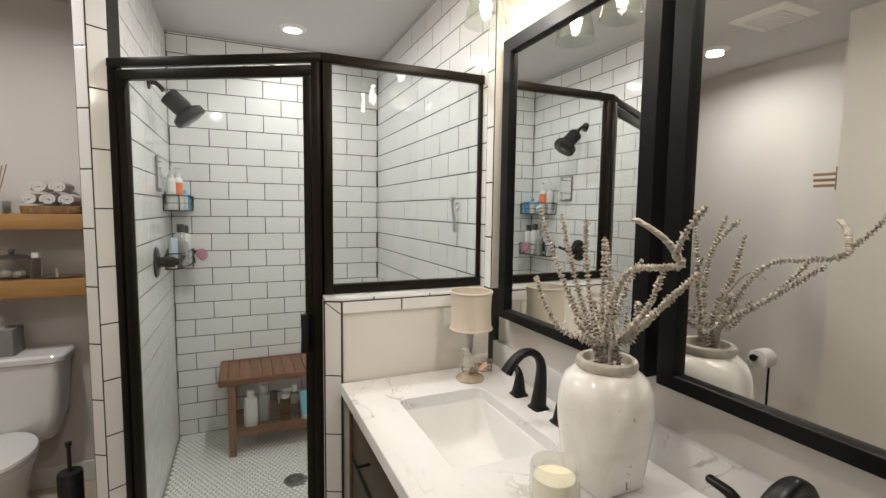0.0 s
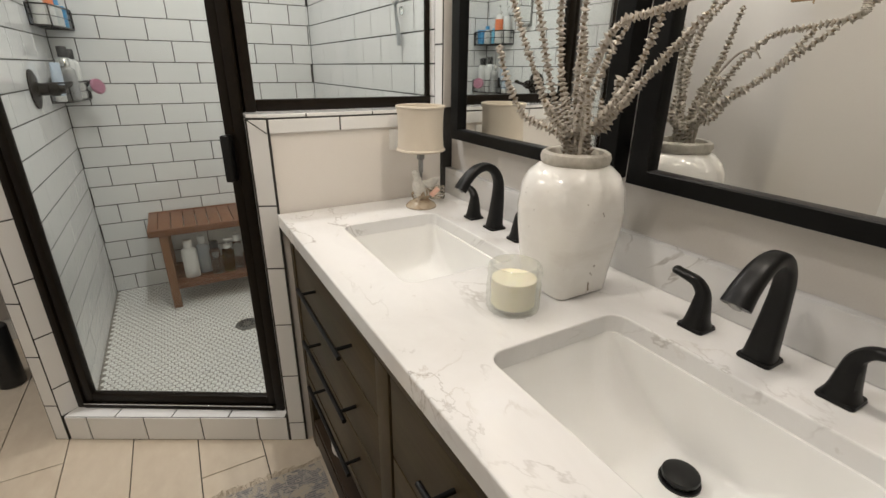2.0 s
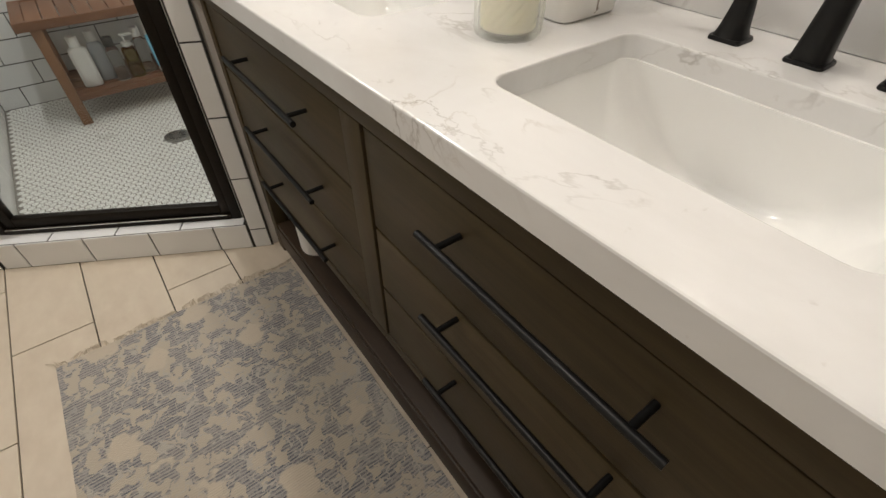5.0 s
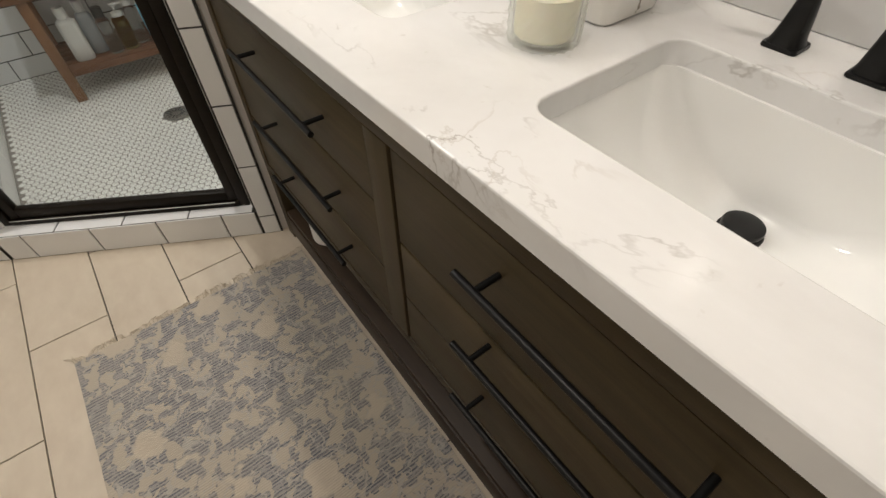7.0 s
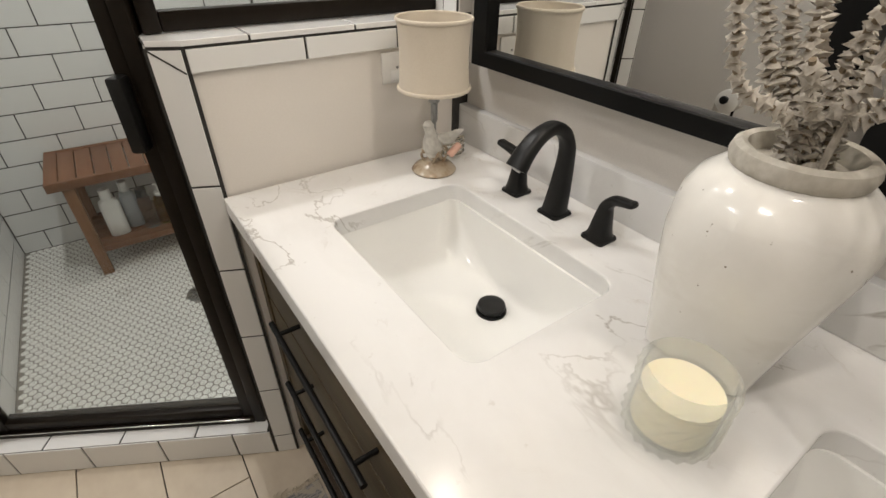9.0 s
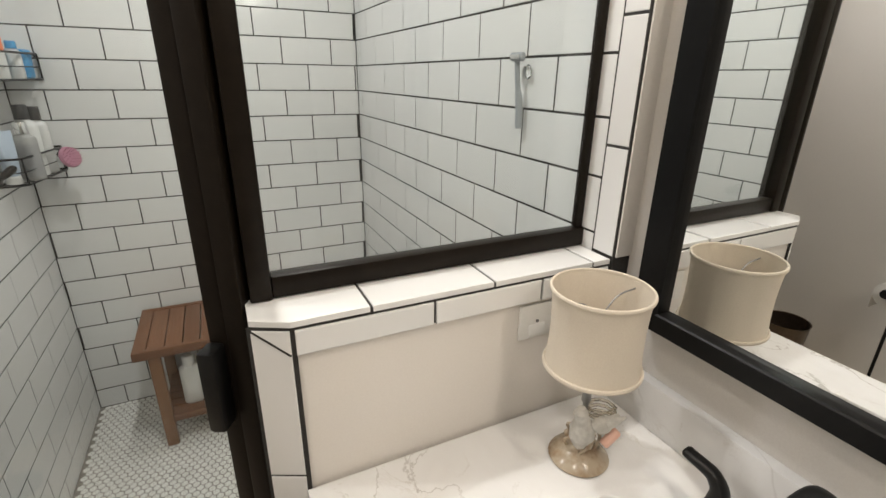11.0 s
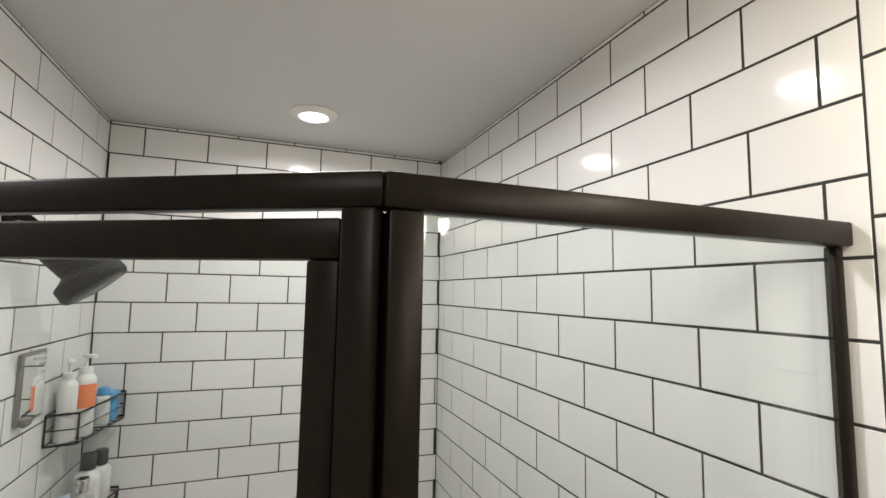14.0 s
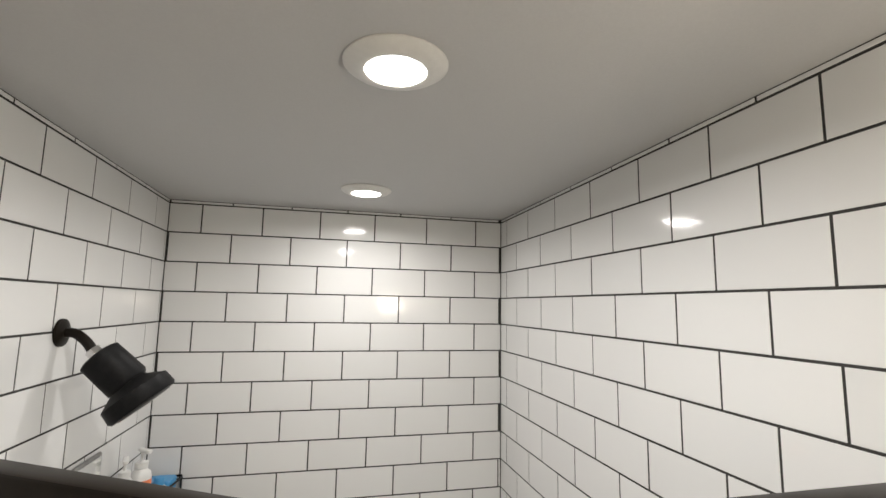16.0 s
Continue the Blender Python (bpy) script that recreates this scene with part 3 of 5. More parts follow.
def vanity_light(ys):
    c, x, z = sum(ys) / len(ys), BULB_X, BULB_Z
    f = thing("vanity_light", (0.02, c, 2.25), "black wall light bar with clear glass shades, switched on", "wall light", "vanity lights")
    part("backplate", box((0.018, c - 0.13, 2.245), (0.0395, c + 0.13, 2.305), 0.004), BLACK, f)
    for y in ys:
        part("arm", tube(spline([(0.018, y, 2.275), (-0.09, y, 2.285), (x + 0.012, y, 2.272), (x, y, 2.235)], 5), 0.007, 10), BLACK, f)
        part("socket", lathe((x, y), [(0.012, 2.245), (0.022, 2.240), (0.022, 2.195), (0.016, 2.190)], 16), BLACK, f)
        sh = part("shade", lathe((x, y), [(0.024, 2.205), (0.030, 2.195), (0.042, 2.155), (0.056, 2.10), (0.065, 2.05), (0.067, 2.046), (0.0645, 2.047), (0.054, 2.10), (0.040, 2.155), (0.028, 2.193)], 28, (False, False)), THIN, f, "clear bell-shaped glass shade")
        sh.visible_shadow = False
        b = part("bulb", lathe((x, y), [(0.009, z + 0.075), (0.012, z + 0.055), (0.015, z + 0.03), (0.015, z - 0.01), (0.012, z - 0.03), (0.001, z - 0.04)], 14), FILAMENT, f, "lit filament bulb")
        b.visible_shadow = False


vanity_light([-0.22, -0.43])
vanity_light([-0.96, -1.19])


# ---- vase with dried stems ----
def ceramic():
    m, t, s = material("crackled_white_glaze", (0.76, 0.74, 0.69), 0.16)
    v = coords(t)
    c = mix(t, ramp(t, noise_tex(t, v, 14, 5), [(0.4, (0, 0, 0)), (0.75, (0.7, 0.7, 0.7))]), (0.88, 0.865, 0.83), (0.80, 0.775, 0.73))
    chips = ramp(t, noise_tex(t, v, 48, 3, 0.6), [(0.695, (0, 0, 0)), (0.715, (0.9, 0.9, 0.9))])
    c = mix(t, chips, c, (0.22, 0.18, 0.13))
    low = ramp(t, noise_tex(t, coords(t, (3, 3, 9)), 2.0, 5), [(0.55, (0, 0, 0)), (0.75, (0.35, 0.35, 0.35))])
    c = mix(t, low, c, (0.60, 0.56, 0.49))
    t.links.new(c, s.inputs["Base Color"])
    bump(t, s, noise_tex(t, v, 25, 4), 0.3, 0.002)
    return m


CERAMIC = ceramic()
RAW_CLAY = mottled("raw_grey_clay", (0.62, 0.59, 0.53), (0.46, 0.43, 0.37), 0.8, scale=90, stain=12, relief=0.4)
VX, VY = -0.144, -0.775


def vase():
    v = thing("vase", (VX, VY, TOP), "tall distressed white glazed ceramic vase with square foot", "vase")
    rows = []
    for w, r, z in ((0.122, 0.016, 0.0005), (0.130, 0.02, 0.004), (0.138, 0.026, 0.03), (0.155, 0.040, 0.08), (0.176, 0.060, 0.13), (0.193, 0.082, 0.17), (0.198, 0.0985, 0.195), (0.192, 0.0955, 0.215), (0.172, 0.0855, 0.235), (0.140, 0.0695, 0.249), (0.118, 0.0585, 0.256)):
        rows.append(rounded((VX, VY), w, w, r, TOP + z, 7))
    part("body", loft(rows), CERAMIC, v)
    part("rim", lathe((VX, VY), [(0.056, TOP + 0.250), (0.063, TOP + 0.256), (0.0655, TOP + 0.265), (0.063, TOP + 0.274), (0.057, TOP + 0.278), (0.051, TOP + 0.276), (0.048, TOP + 0.268), (0.047, TOP + 0.2565)], 32, (False, False)), RAW_CLAY, v, "unglazed pale clay rim")
    part("mouth", lathe((VX, VY), [(0.0475, TOP + 0.2575), (0.001, TOP + 0.2573)], 24, (False, True)), RAW_CLAY, v)


vase()
STEM = mottled("dried_seed_pods", (0.28, 0.245, 0.20), (0.56, 0.52, 0.46), 0.85, scale=160, stain=30, relief=0.5)
TWIG = mottled("dry_twig", (0.16, 0.12, 0.08), (0.26, 0.20, 0.13), 0.8, scale=120, stain=20, relief=0.4)
STEM_PATHS = [
    [(-0.24, -0.735, 1.22), (-0.28, -0.73, 1.28), (-0.305, -0.735, 1.335)],
    [(-0.185, -0.72, 1.25), (-0.215, -0.68, 1.36), (-0.24, -0.645, 1.48)],
    [(-0.175, -0.73, 1.26), (-0.21, -0.725, 1.37), (-0.245, -0.735, 1.465)],
    [(-0.165, -0.745, 1.26), (-0.185, -0.745, 1.38), (-0.222, -0.785, 1.455)],
    [(-0.165, -0.78, 1.25), (-0.185, -0.80, 1.32), (-0.20, -0.815, 1.42)],
    [(-0.175, -0.80, 1.22), (-0.185, -0.83, 1.30), (-0.195, -0.88, 1.36), (-0.20, -0.95, 1.375), (-0.21, -1.00, 1.385), (-0.235, -1.013, 1.41), (-0.245, -1.035, 1.44), (-0.245, -1.066, 1.48)],
    [(-0.13, -0.83, 1.22), (-0.15, -0.91, 1.29), (-0.167, -1.0, 1.37)],
    [(-0.14, -0.82, 1.22), (-0.17, -0.90, 1.29), (-0.195, -0.955, 1.37)],
    [(-0.11, -0.74, 1.24), (-0.075, -0.70, 1.33), (-0.06, -0.67, 1.40)],
    [(-0.12, -0.77, 1.24), (-0.09, -0.78, 1.33), (-0.08, -0.80, 1.37)],
]
for k in range(6):
    a = k * 1.05
    STEM_PATHS.append([(VX + 0.05 * math.cos(a), VY + 0.05 * math.sin(a), 1.205), (VX - 0.02 + 0.07 * math.cos(a), VY + 0.075 * math.sin(a), 1.25 + 0.018 * (k % 3))])


def pod_stem(path, seed, rad=0.0120):
    rng = random.Random(seed)
    line = spline([(VX + rng.uniform(-0.02, 0.02), VY + rng.uniform(-0.02, 0.02), TOP + 0.2585), (VX + (path[0][0] - VX) * 0.4, VY + (path[0][1] - VY) * 0.4, 1.19), *path], 10)
    s = thing("dried_stem", tuple(line[0]), "dried grey-brown stem ringed with seed pods", "dried stem", "dried stems in vase")
    part("stalk", tube(line, 0.0028, 6), TWIG, s)
    bm = bmesh.new()
    total = sum((b - a).length for a, b in zip(line, line[1:]))
    dist, gap = 0.0, 0.0
    for a, b in zip(line, line[1:]):
        seg = b - a
        d = seg.normalized()
        while gap < seg.length:
            p = a + d * gap
            q = d.to_track_quat("Z", "Y").to_matrix().to_4x4()
            m = Matrix.Translation(p) @ q @ pose(0, 0, 0, rng.uniform(-24, 24), rng.uniform(-24, 24), rng.uniform(0, 360))
            r = rad * rng.uniform(0.75, 1.15) * (1 - 0.28 * (dist + gap) / total)
            ring, n = [], 8
            for k in range(n):
                w = r * (1.0 if k % 2 == 0 else rng.uniform(0.42, 0.7))
                ang = 2 * math.pi * k / n
                ring.append((w * math.cos(ang), w * math.sin(ang), rng.uniform(-0.001, 0.001)))
            lo = [m @ Vector((x * 0.45, y * 0.45, z - 0.0028)) for x, y, z in ring]
            mid = [m @ Vector((x, y, z)) for x, y, z in ring]
            hi = [m @ Vector((x * 0.5, y * 0.5, z + 0.0030)) for x, y, z in ring]
            loft([lo, mid, hi], bm=bm)
            gap += rng.uniform(0.0074, 0.0096)
        gap -= seg.length
        dist += seg.length
    tagged(part("seed_cluster", bm, STEM, s, "pale clustered seed pods", True, 60), "", "", "", "stuff")


for i, pth in enumerate(STEM_PATHS):
    pod_stem(pth, i)


def side_stem():
    rng = random.Random(5)
    line = spline([(-0.225, -1.008, 1.395), (-0.238, -1.0, 1.42), (-0.258, -0.985, 1.442), (-0.275, -0.965, 1.458)], 8)
    s = thing("dried_stem", tuple(line[0]), "short side shoot of a dried seed pod stem", "dried stem", "dried stems in vase")
    part("stalk", tube(line, 0.0026, 6), TWIG, s)
    bm = bmesh.new()
    for a in line[::2] + line[1::2]:
        loft([circle((a.x, a.y), r * rng.uniform(0.8, 1.1), a.z + h, 7) for r, h in ((0.004, -0.003), (0.0085, 0), (0.004, 0.003))], bm=bm)
    tagged(part("seed_cluster", bm, STEM, s), "", "", "", "stuff")


side_stem()
bt = thing("dry_twig", (VX, VY, TOP + 0.259), "thin bare curled brown twig in the vase", "dry twig")
part("stalk", tube(spline([(VX - 0.01, VY - 0.02, TOP + 0.2585), (-0.16, -0.80, 1.26), (-0.165, -0.825, 1.31), (-0.175, -0.845, 1.335), (-0.185, -0.865, 1.335), (-0.19, -0.875, 1.322)], 8), [0.0038 - 0.00006 * i for i in range(41)], 7), STEM, bt)


# ---- candle jar ----
WAX, _, ws = material("cream_wax", (0.90, 0.84, 0.64), 0.5)
ws.inputs["Subsurface Weight"].default_value = 0.3
ws.inputs["Subsurface Radius"].default_value = (0.01, 0.008, 0.004)


JAR_GLASS = pane_glass("ribbed_jar_glass", 0.10, (0.985, 0.99, 0.98, 1))
jt = JAR_GLASS.node_tree
frost = node(jt, "ShaderNodeBsdfPrincipled", Roughness=0.12)
frost.inputs["Base Color"].default_value = (0.86, 0.88, 0.84, 1)
cuts = node(jt, "ShaderNodeTexVoronoi", Scale=130.0)
jt.links.new(coords(jt), cuts.inputs["Vector"])
bump(jt, frost, cuts.outputs["Distance"], 0.9, 0.003)
veil = node(jt, "ShaderNodeMixShader")
veil.inputs[0].default_value = 0.13
jar_out = [n for n in jt.nodes if n.type == "OUTPUT_MATERIAL"][0]
jt.links.new(jar_out.inputs[0].links[0].from_socket, veil.inputs[1])
jt.links.new(frost.outputs[0], veil.inputs[2])
jt.links.new(veil.outputs[0], jar_out.inputs[0])


def candle():
    cx, cy = -0.300, -0.811
    c = thing("candle_jar", (cx, cy, TOP), "cut glass jar candle with cream wax", "candle")
    n = 40
    rows = []
    for r, z, w in ((0.036, 0.0005, 0), (0.044, 0.002, 0.002), (0.0465, 0.008, 0.0018), (0.0460, 0.015, -0.0018), (0.0470, 0.022, 0.0016), (0.0465, 0.030, -0.0016), (0.0470, 0.038, 0.0016), (0.0465, 0.046, -0.0016), (0.0470, 0.054, 0.0014), (0.046, 0.061, 0), (0.0435, 0.065, 0), (0.0460, 0.069, 0.0012), (0.0475, 0.077, -0.0012), (0.0465, 0.085, 0.0008), (0.0435, 0.091, 0), (0.0405, 0.0915, 0), (0.0412, 0.082, 0), (0.0418, 0.074, 0), (0.0418, 0.010, 0), (0.001, 0.008, 0)):
        r *= 1.05
        rows.append([(cx + (r + (w if k % 2 else -w)) * math.cos(2 * math.pi * k / n), cy + (r + (w if k % 2 else -w)) * math.sin(2 * math.pi * k / n), TOP + z) for k in range(n)])
    part("jar", loft(rows), JAR_GLASS, c, "faceted clear glass jar", False).visible_shadow = False
    part("wax", lathe((cx, cy), [(0.038, TOP + 0.0105), (0.041, TOP + 0.014), (0.041, TOP + 0.063), (0.036, TOP + 0.061), (0.016, TOP + 0.058), (0.001, TOP + 0.0575)], 28), WAX, c, "cream wax with a burnt hollow")


candle()

# ---- small table lamp ----
LINEN = mottled("ivory_linen", (0.68, 0.61, 0.51), (0.63, 0.56, 0.46), 0.85, scale=420, stain=6, relief=0.5, dist=0.0006)
LINEN_IN = mottled("pale_lining", (0.70, 0.64, 0.56), (0.66, 0.60, 0.52), 0.8, scale=300, stain=5, relief=0.2)
MARBLED = mottled("veined_glass_foot", (0.50, 0.44, 0.34), (0.24, 0.15, 0.08), 0.2, scale=40, stain=14, relief=0.1, spread=(0.45, 0.72))
BIRD = mottled("pale_painted_bird", (0.62, 0.60, 0.55), (0.42, 0.40, 0.36), 0.4, scale=80, stain=25, relief=0.3)
PINK = mottled("pink_flower_glaze", (0.72, 0.40, 0.30), (0.78, 0.50, 0.40), 0.4, scale=60, stain=20, relief=0.2)


def table_lamp():
    lx, ly = -0.142, -0.122
    l = thing("table_lamp", (lx, ly, TOP), "small bird figurine table lamp with ivory drum shade", "table lamp")
    part("foot", lathe((lx, ly), [(0.048, TOP + 0.0005), (0.050, TOP + 0.004), (0.044, TOP + 0.012), (0.028, TOP + 0.022), (0.012, TOP + 0.03), (0.006, TOP + 0.04)]), MARBLED, l, "round marbled glass foot")
    part("rod", lathe((lx, ly), [(0.0045, TOP + 0.03), (0.0045, TOP + 0.11), (0.0075, TOP + 0.115), (0.0075, TOP + 0.15), (0.012, TOP + 0.155), (0.012, TOP + 0.20)], 14), STEEL, l, "grey metal lamp rod")
    rows = []
    for z, r, ox in ((0.026, 0.004, 0.0), (0.034, 0.012, 0.002), (0.05, 0.020, 0.003), (0.068, 0.019, 0.0), (0.084, 0.012, -0.004), (0.094, 0.010, -0.010), (0.104, 0.011, -0.014), (0.112, 0.006, -0.014)):
        rows.append(circle((lx - 0.014 + ox, ly - 0.014 + ox * 0.4), r * 1.15, TOP + 0.006 + z * 1.05, 14, r * 0.95))
    part("bird", loft(rows), BIRD, l, "small pale bird figurine")
    bx, by, bz = lx + 0.014, ly - 0.026, TOP + 0.078
    part("bird", tube(spline([(bx - 0.022, by, bz + 0.012), (bx - 0.010, by, bz + 0.004), (bx + 0.006, by, bz), (bx + 0.022, by - 0.002, bz + 0.006), (bx + 0.034, by - 0.002, bz + 0.012)], 3), [(0.002, 0.002), (0.007, 0.006), (0.010, 0.009), (0.011, 0.010), (0.013, 0.012), (0.0145, 0.013), (0.0145, 0.013), (0.013, 0.011), (0.011, 0.009), (0.009, 0.006), (0.008, 0.004), (0.006, 0.003), (0.003, 0.002)], 12), BIRD, l, "second small pale bird with spread wing")
    part("wing", tube(spline([(bx + 0.002, by - 0.010, bz + 0.008), (bx + 0.018, by - 0.016, bz + 0.016), (bx + 0.032, by - 0.018, bz + 0.020)], 3), [(0.010, 0.003), (0.010, 0.003), (0.009, 0.003), (0.008, 0.002), (0.006, 0.002), (0.004, 0.002), (0.002, 0.001)], 8), BIRD, l)
    for k in range(5):
        a = k * 1.3
        part("branch", tube(spline([(lx + 0.02 * math.cos(a), ly + 0.02 * math.sin(a), TOP + 0.02), (lx + 0.030 * math.cos(a + 0.4), ly + 0.030 * math.sin(a + 0.4), TOP + 0.045), (lx + 0.014 * math.cos(a + 1), ly - 0.012 + 0.014 * math.sin(a + 1), TOP + 0.066)], 4), 0.0028, 6), MARBLED, l)
    bm = bmesh.new()
    rng = random.Random(3)
    for k in range(9):
        a = rng.uniform(0, 6.3)
        r = rng.uniform(0.006, 0.026)
        bmesh.ops.create_icosphere(bm, subdivisions=1, radius=rng.uniform(0.005, 0.009), matrix=Matrix.Translation((lx + r * math.cos(a), ly + r * math.sin(a), TOP + 0.026 + rng.uniform(0, 0.02))))
    part("rock_work", bm, MARBLED, l)
    part("blossom_bud", tube([(lx + 0.020, ly - 0.030, TOP + 0.040), (lx + 0.022, ly - 0.030, TOP + 0.042), (lx + 0.044, ly - 0.032, TOP + 0.060), (lx + 0.046, ly - 0.032, TOP + 0.0615)], [0.006, 0.0085, 0.0085, 0.006], 14), PINK, l, "salmon pink ceramic bud")
    # drum shade with scalloped panels
    n = 48
    def ring(z, r):
        return [(lx + (r - 0.0018 * (abs(math.sin(3 * 2 * math.pi * k / n)) < 0.15)) * math.cos(2 * math.pi * k / n), ly + (r - 0.0018 * (abs(math.sin(3 * 2 * math.pi * k / n)) < 0.15)) * math.sin(2 * math.pi * k / n), z) for k in range(n)]
    sh = part("shade", loft([ring(1.062, 0.073), ring(1.068, 0.0715), ring(1.10, 0.0690), ring(1.135, 0.0685), ring(1.17, 0.070), ring(1.190, 0.0725)], (False, False)), LINEN, l, "ivory linen drum shade")
    mod = sh.modifiers.new("thick", "SOLIDIFY")
    mod.thickness = 0.0015
    for z, r in ((1.064, 0.0735), (1.191, 0.0730)):
        part("shade_piping", loft([circle((lx, ly), r + 0.0025 * math.cos(a), z + 0.004 * math.sin(a), 40) for a in [2 * math.pi * k / 8 for k in range(9)]], (False, False)), LINEN, sh)
    part("harp", tube(spline([(lx - 0.069, ly, 1.18), (lx - 0.03, ly, 1.172), (lx, ly, 1.135)], 5), 0.0015, 6), STEEL, l)
    part("harp", tube(spline([(lx + 0.069, ly, 1.18), (lx + 0.03, ly, 1.172), (lx, ly, 1.135)], 5), 0.0015, 6), STEEL, l)


table_lamp()
cord = thing("lamp_cord", (-0.055, -0.075, TOP), "coiled clear plastic lamp cord on the countertop", "cord")
pts = []
for k in range(40):
    a = k * 0.62
    pts.append((-0.062 + 0.026 * math.cos(a), -0.085 + 0.022 * math.sin(a), TOP + 0.006 + 0.0012 * k))
part("cable", tube(pts, 0.0032, 7), glass("clear_plastic", (0.85, 0.8, 0.7), 0.15), cord)
ol = thing("outlet", (-0.155, 0.006, 1.085), "white electrical outlet plate on half wall", "outlet")
part("plate", box((-0.192, 0.0025, 1.046), (-0.118, 0.0075, 1.1115), 0.002), TRIM_PAINT, ol)
part("screw", tube([(-0.155, 0.001, 1.079), (-0.155, 0.003, 1.079)], 0.003, 10), STEEL, ol)
part("socket_face", box((-0.172, 0.001, 1.052), (-0.138, 0.0035, 1.074), 0.001), PORCELAIN, ol)

# ---- shower: bench, head, valve, caddies, razor ----
def bench():
    x0, x1, y0, y1, zt = -1.008, -0.375, 1.205, 1.585, 0.520
    b = thing("shower_bench", ((x0 + x1) / 2, 1.4, SHOWER_FLOOR), "slatted teak shower bench with lower shelf", "bench")
    part("front_rail", box((x0, y0, zt - 0.036), (x1, y0 + 0.022, zt), 0.003), TEAK_X, b)
    part("back_rail", box((x0, y1 - 0.022, zt - 0.036), (x1, y1, zt), 0.003), TEAK_X, b)
    part("end_rail", box((x0, y0 + 0.0225, zt - 0.034), (x0 + 0.045, y1 - 0.0225, zt - 0.001), 0.003), TEAK_Y, b)
    part("end_rail", box((x1 - 0.045, y0 + 0.0225, zt - 0.034), (x1, y1 - 0.0225, zt - 0.001), 0.003), TEAK_Y, b)
    n = 9
    w = (x1 - x0 - 0.09) / n
    for k in range(n):
        part("seat_slat", box((x0 + 0.045 + k * w + 0.002, y0 + 0.0225, zt - 0.022), (x0 + 0.045 + (k + 1) * w - 0.002, y1 - 0.0225, zt - 0.004), 0.002), TEAK_Y, b)
    for x in (x0 + 0.045, x1 - 0.085):
        for y in (y0 + 0.012, y1 - 0.048):
            part("leg", box((x, y, SHOWER_FLOOR + 0.0005), (x + 0.04, y + 0.036, zt - 0.0365), 0.003), TEAK_Z, b)
    zs = 0.205
    part("shelf_rail", box((x0 + 0.086, y0 + 0.018, zs - 0.03), (x1 - 0.086, y0 + 0.036, zs), 0.002), TEAK_X, b)
    part("shelf_rail", box((x0 + 0.086, y1 - 0.04, zs - 0.03), (x1 - 0.086, y1 - 0.022, zs), 0.002), TEAK_X, b)
    for k in range(6):
        ya = y0 + 0.04 + k * 0.05
        part("shelf_slat", box((x0 + 0.06, ya, zs - 0.016), (x1 - 0.06, ya + 0.044, zs - 0.001), 0.002), TEAK_X, b)
    return zs


SHELF_Z = bench()
WHITE_PLASTIC = mottled("white_plastic", (0.76, 0.76, 0.74), (0.72, 0.72, 0.70), 0.3, scale=30, stain=8, relief=0)
CLEAR_PLASTIC = glass("clear_bottle_plastic", (0.9, 0.92, 0.92), 0.12, 1.35)
AMBER = glass("amber_liquid_plastic", (0.62, 0.48, 0.16), 0.1, 1.35)
GREY_PLASTIC = mottled("grey_plastic", (0.36, 0.38, 0.40), (0.30, 0.32, 0.34), 0.35, scale=30, stain=8, relief=0)
BLUE_PLASTIC = mottled("blue_plastic", (0.05, 0.26, 0.55), (0.08, 0.34, 0.62), 0.35, scale=30, stain=8, relief=0)
SKY_PLASTIC = mottled("sky_blue_tube", (0.16, 0.50, 0.72), (0.22, 0.58, 0.78), 0.35, scale=30, stain=8, relief=0)
ORANGE = mottled("orange_label", (0.85, 0.25, 0.10), (0.80, 0.22, 0.09), 0.45, scale=30, stain=8, relief=0)
INK = mottled("grey_print", (0.25, 0.24, 0.24), (0.32, 0.31, 0.30), 0.6, scale=60, stain=8, relief=0)
BLACK_PLASTIC = mottled("black_plastic", (0.015, 0.015, 0.015), (0.025, 0.025, 0.025), 0.35, scale=40, stain=8, relief=0)
PINK_RUBBER = mottled("pink_silicone", (0.42, 0.18, 0.26), (0.50, 0.24, 0.32), 0.5, scale=40, stain=10, relief=0.1)


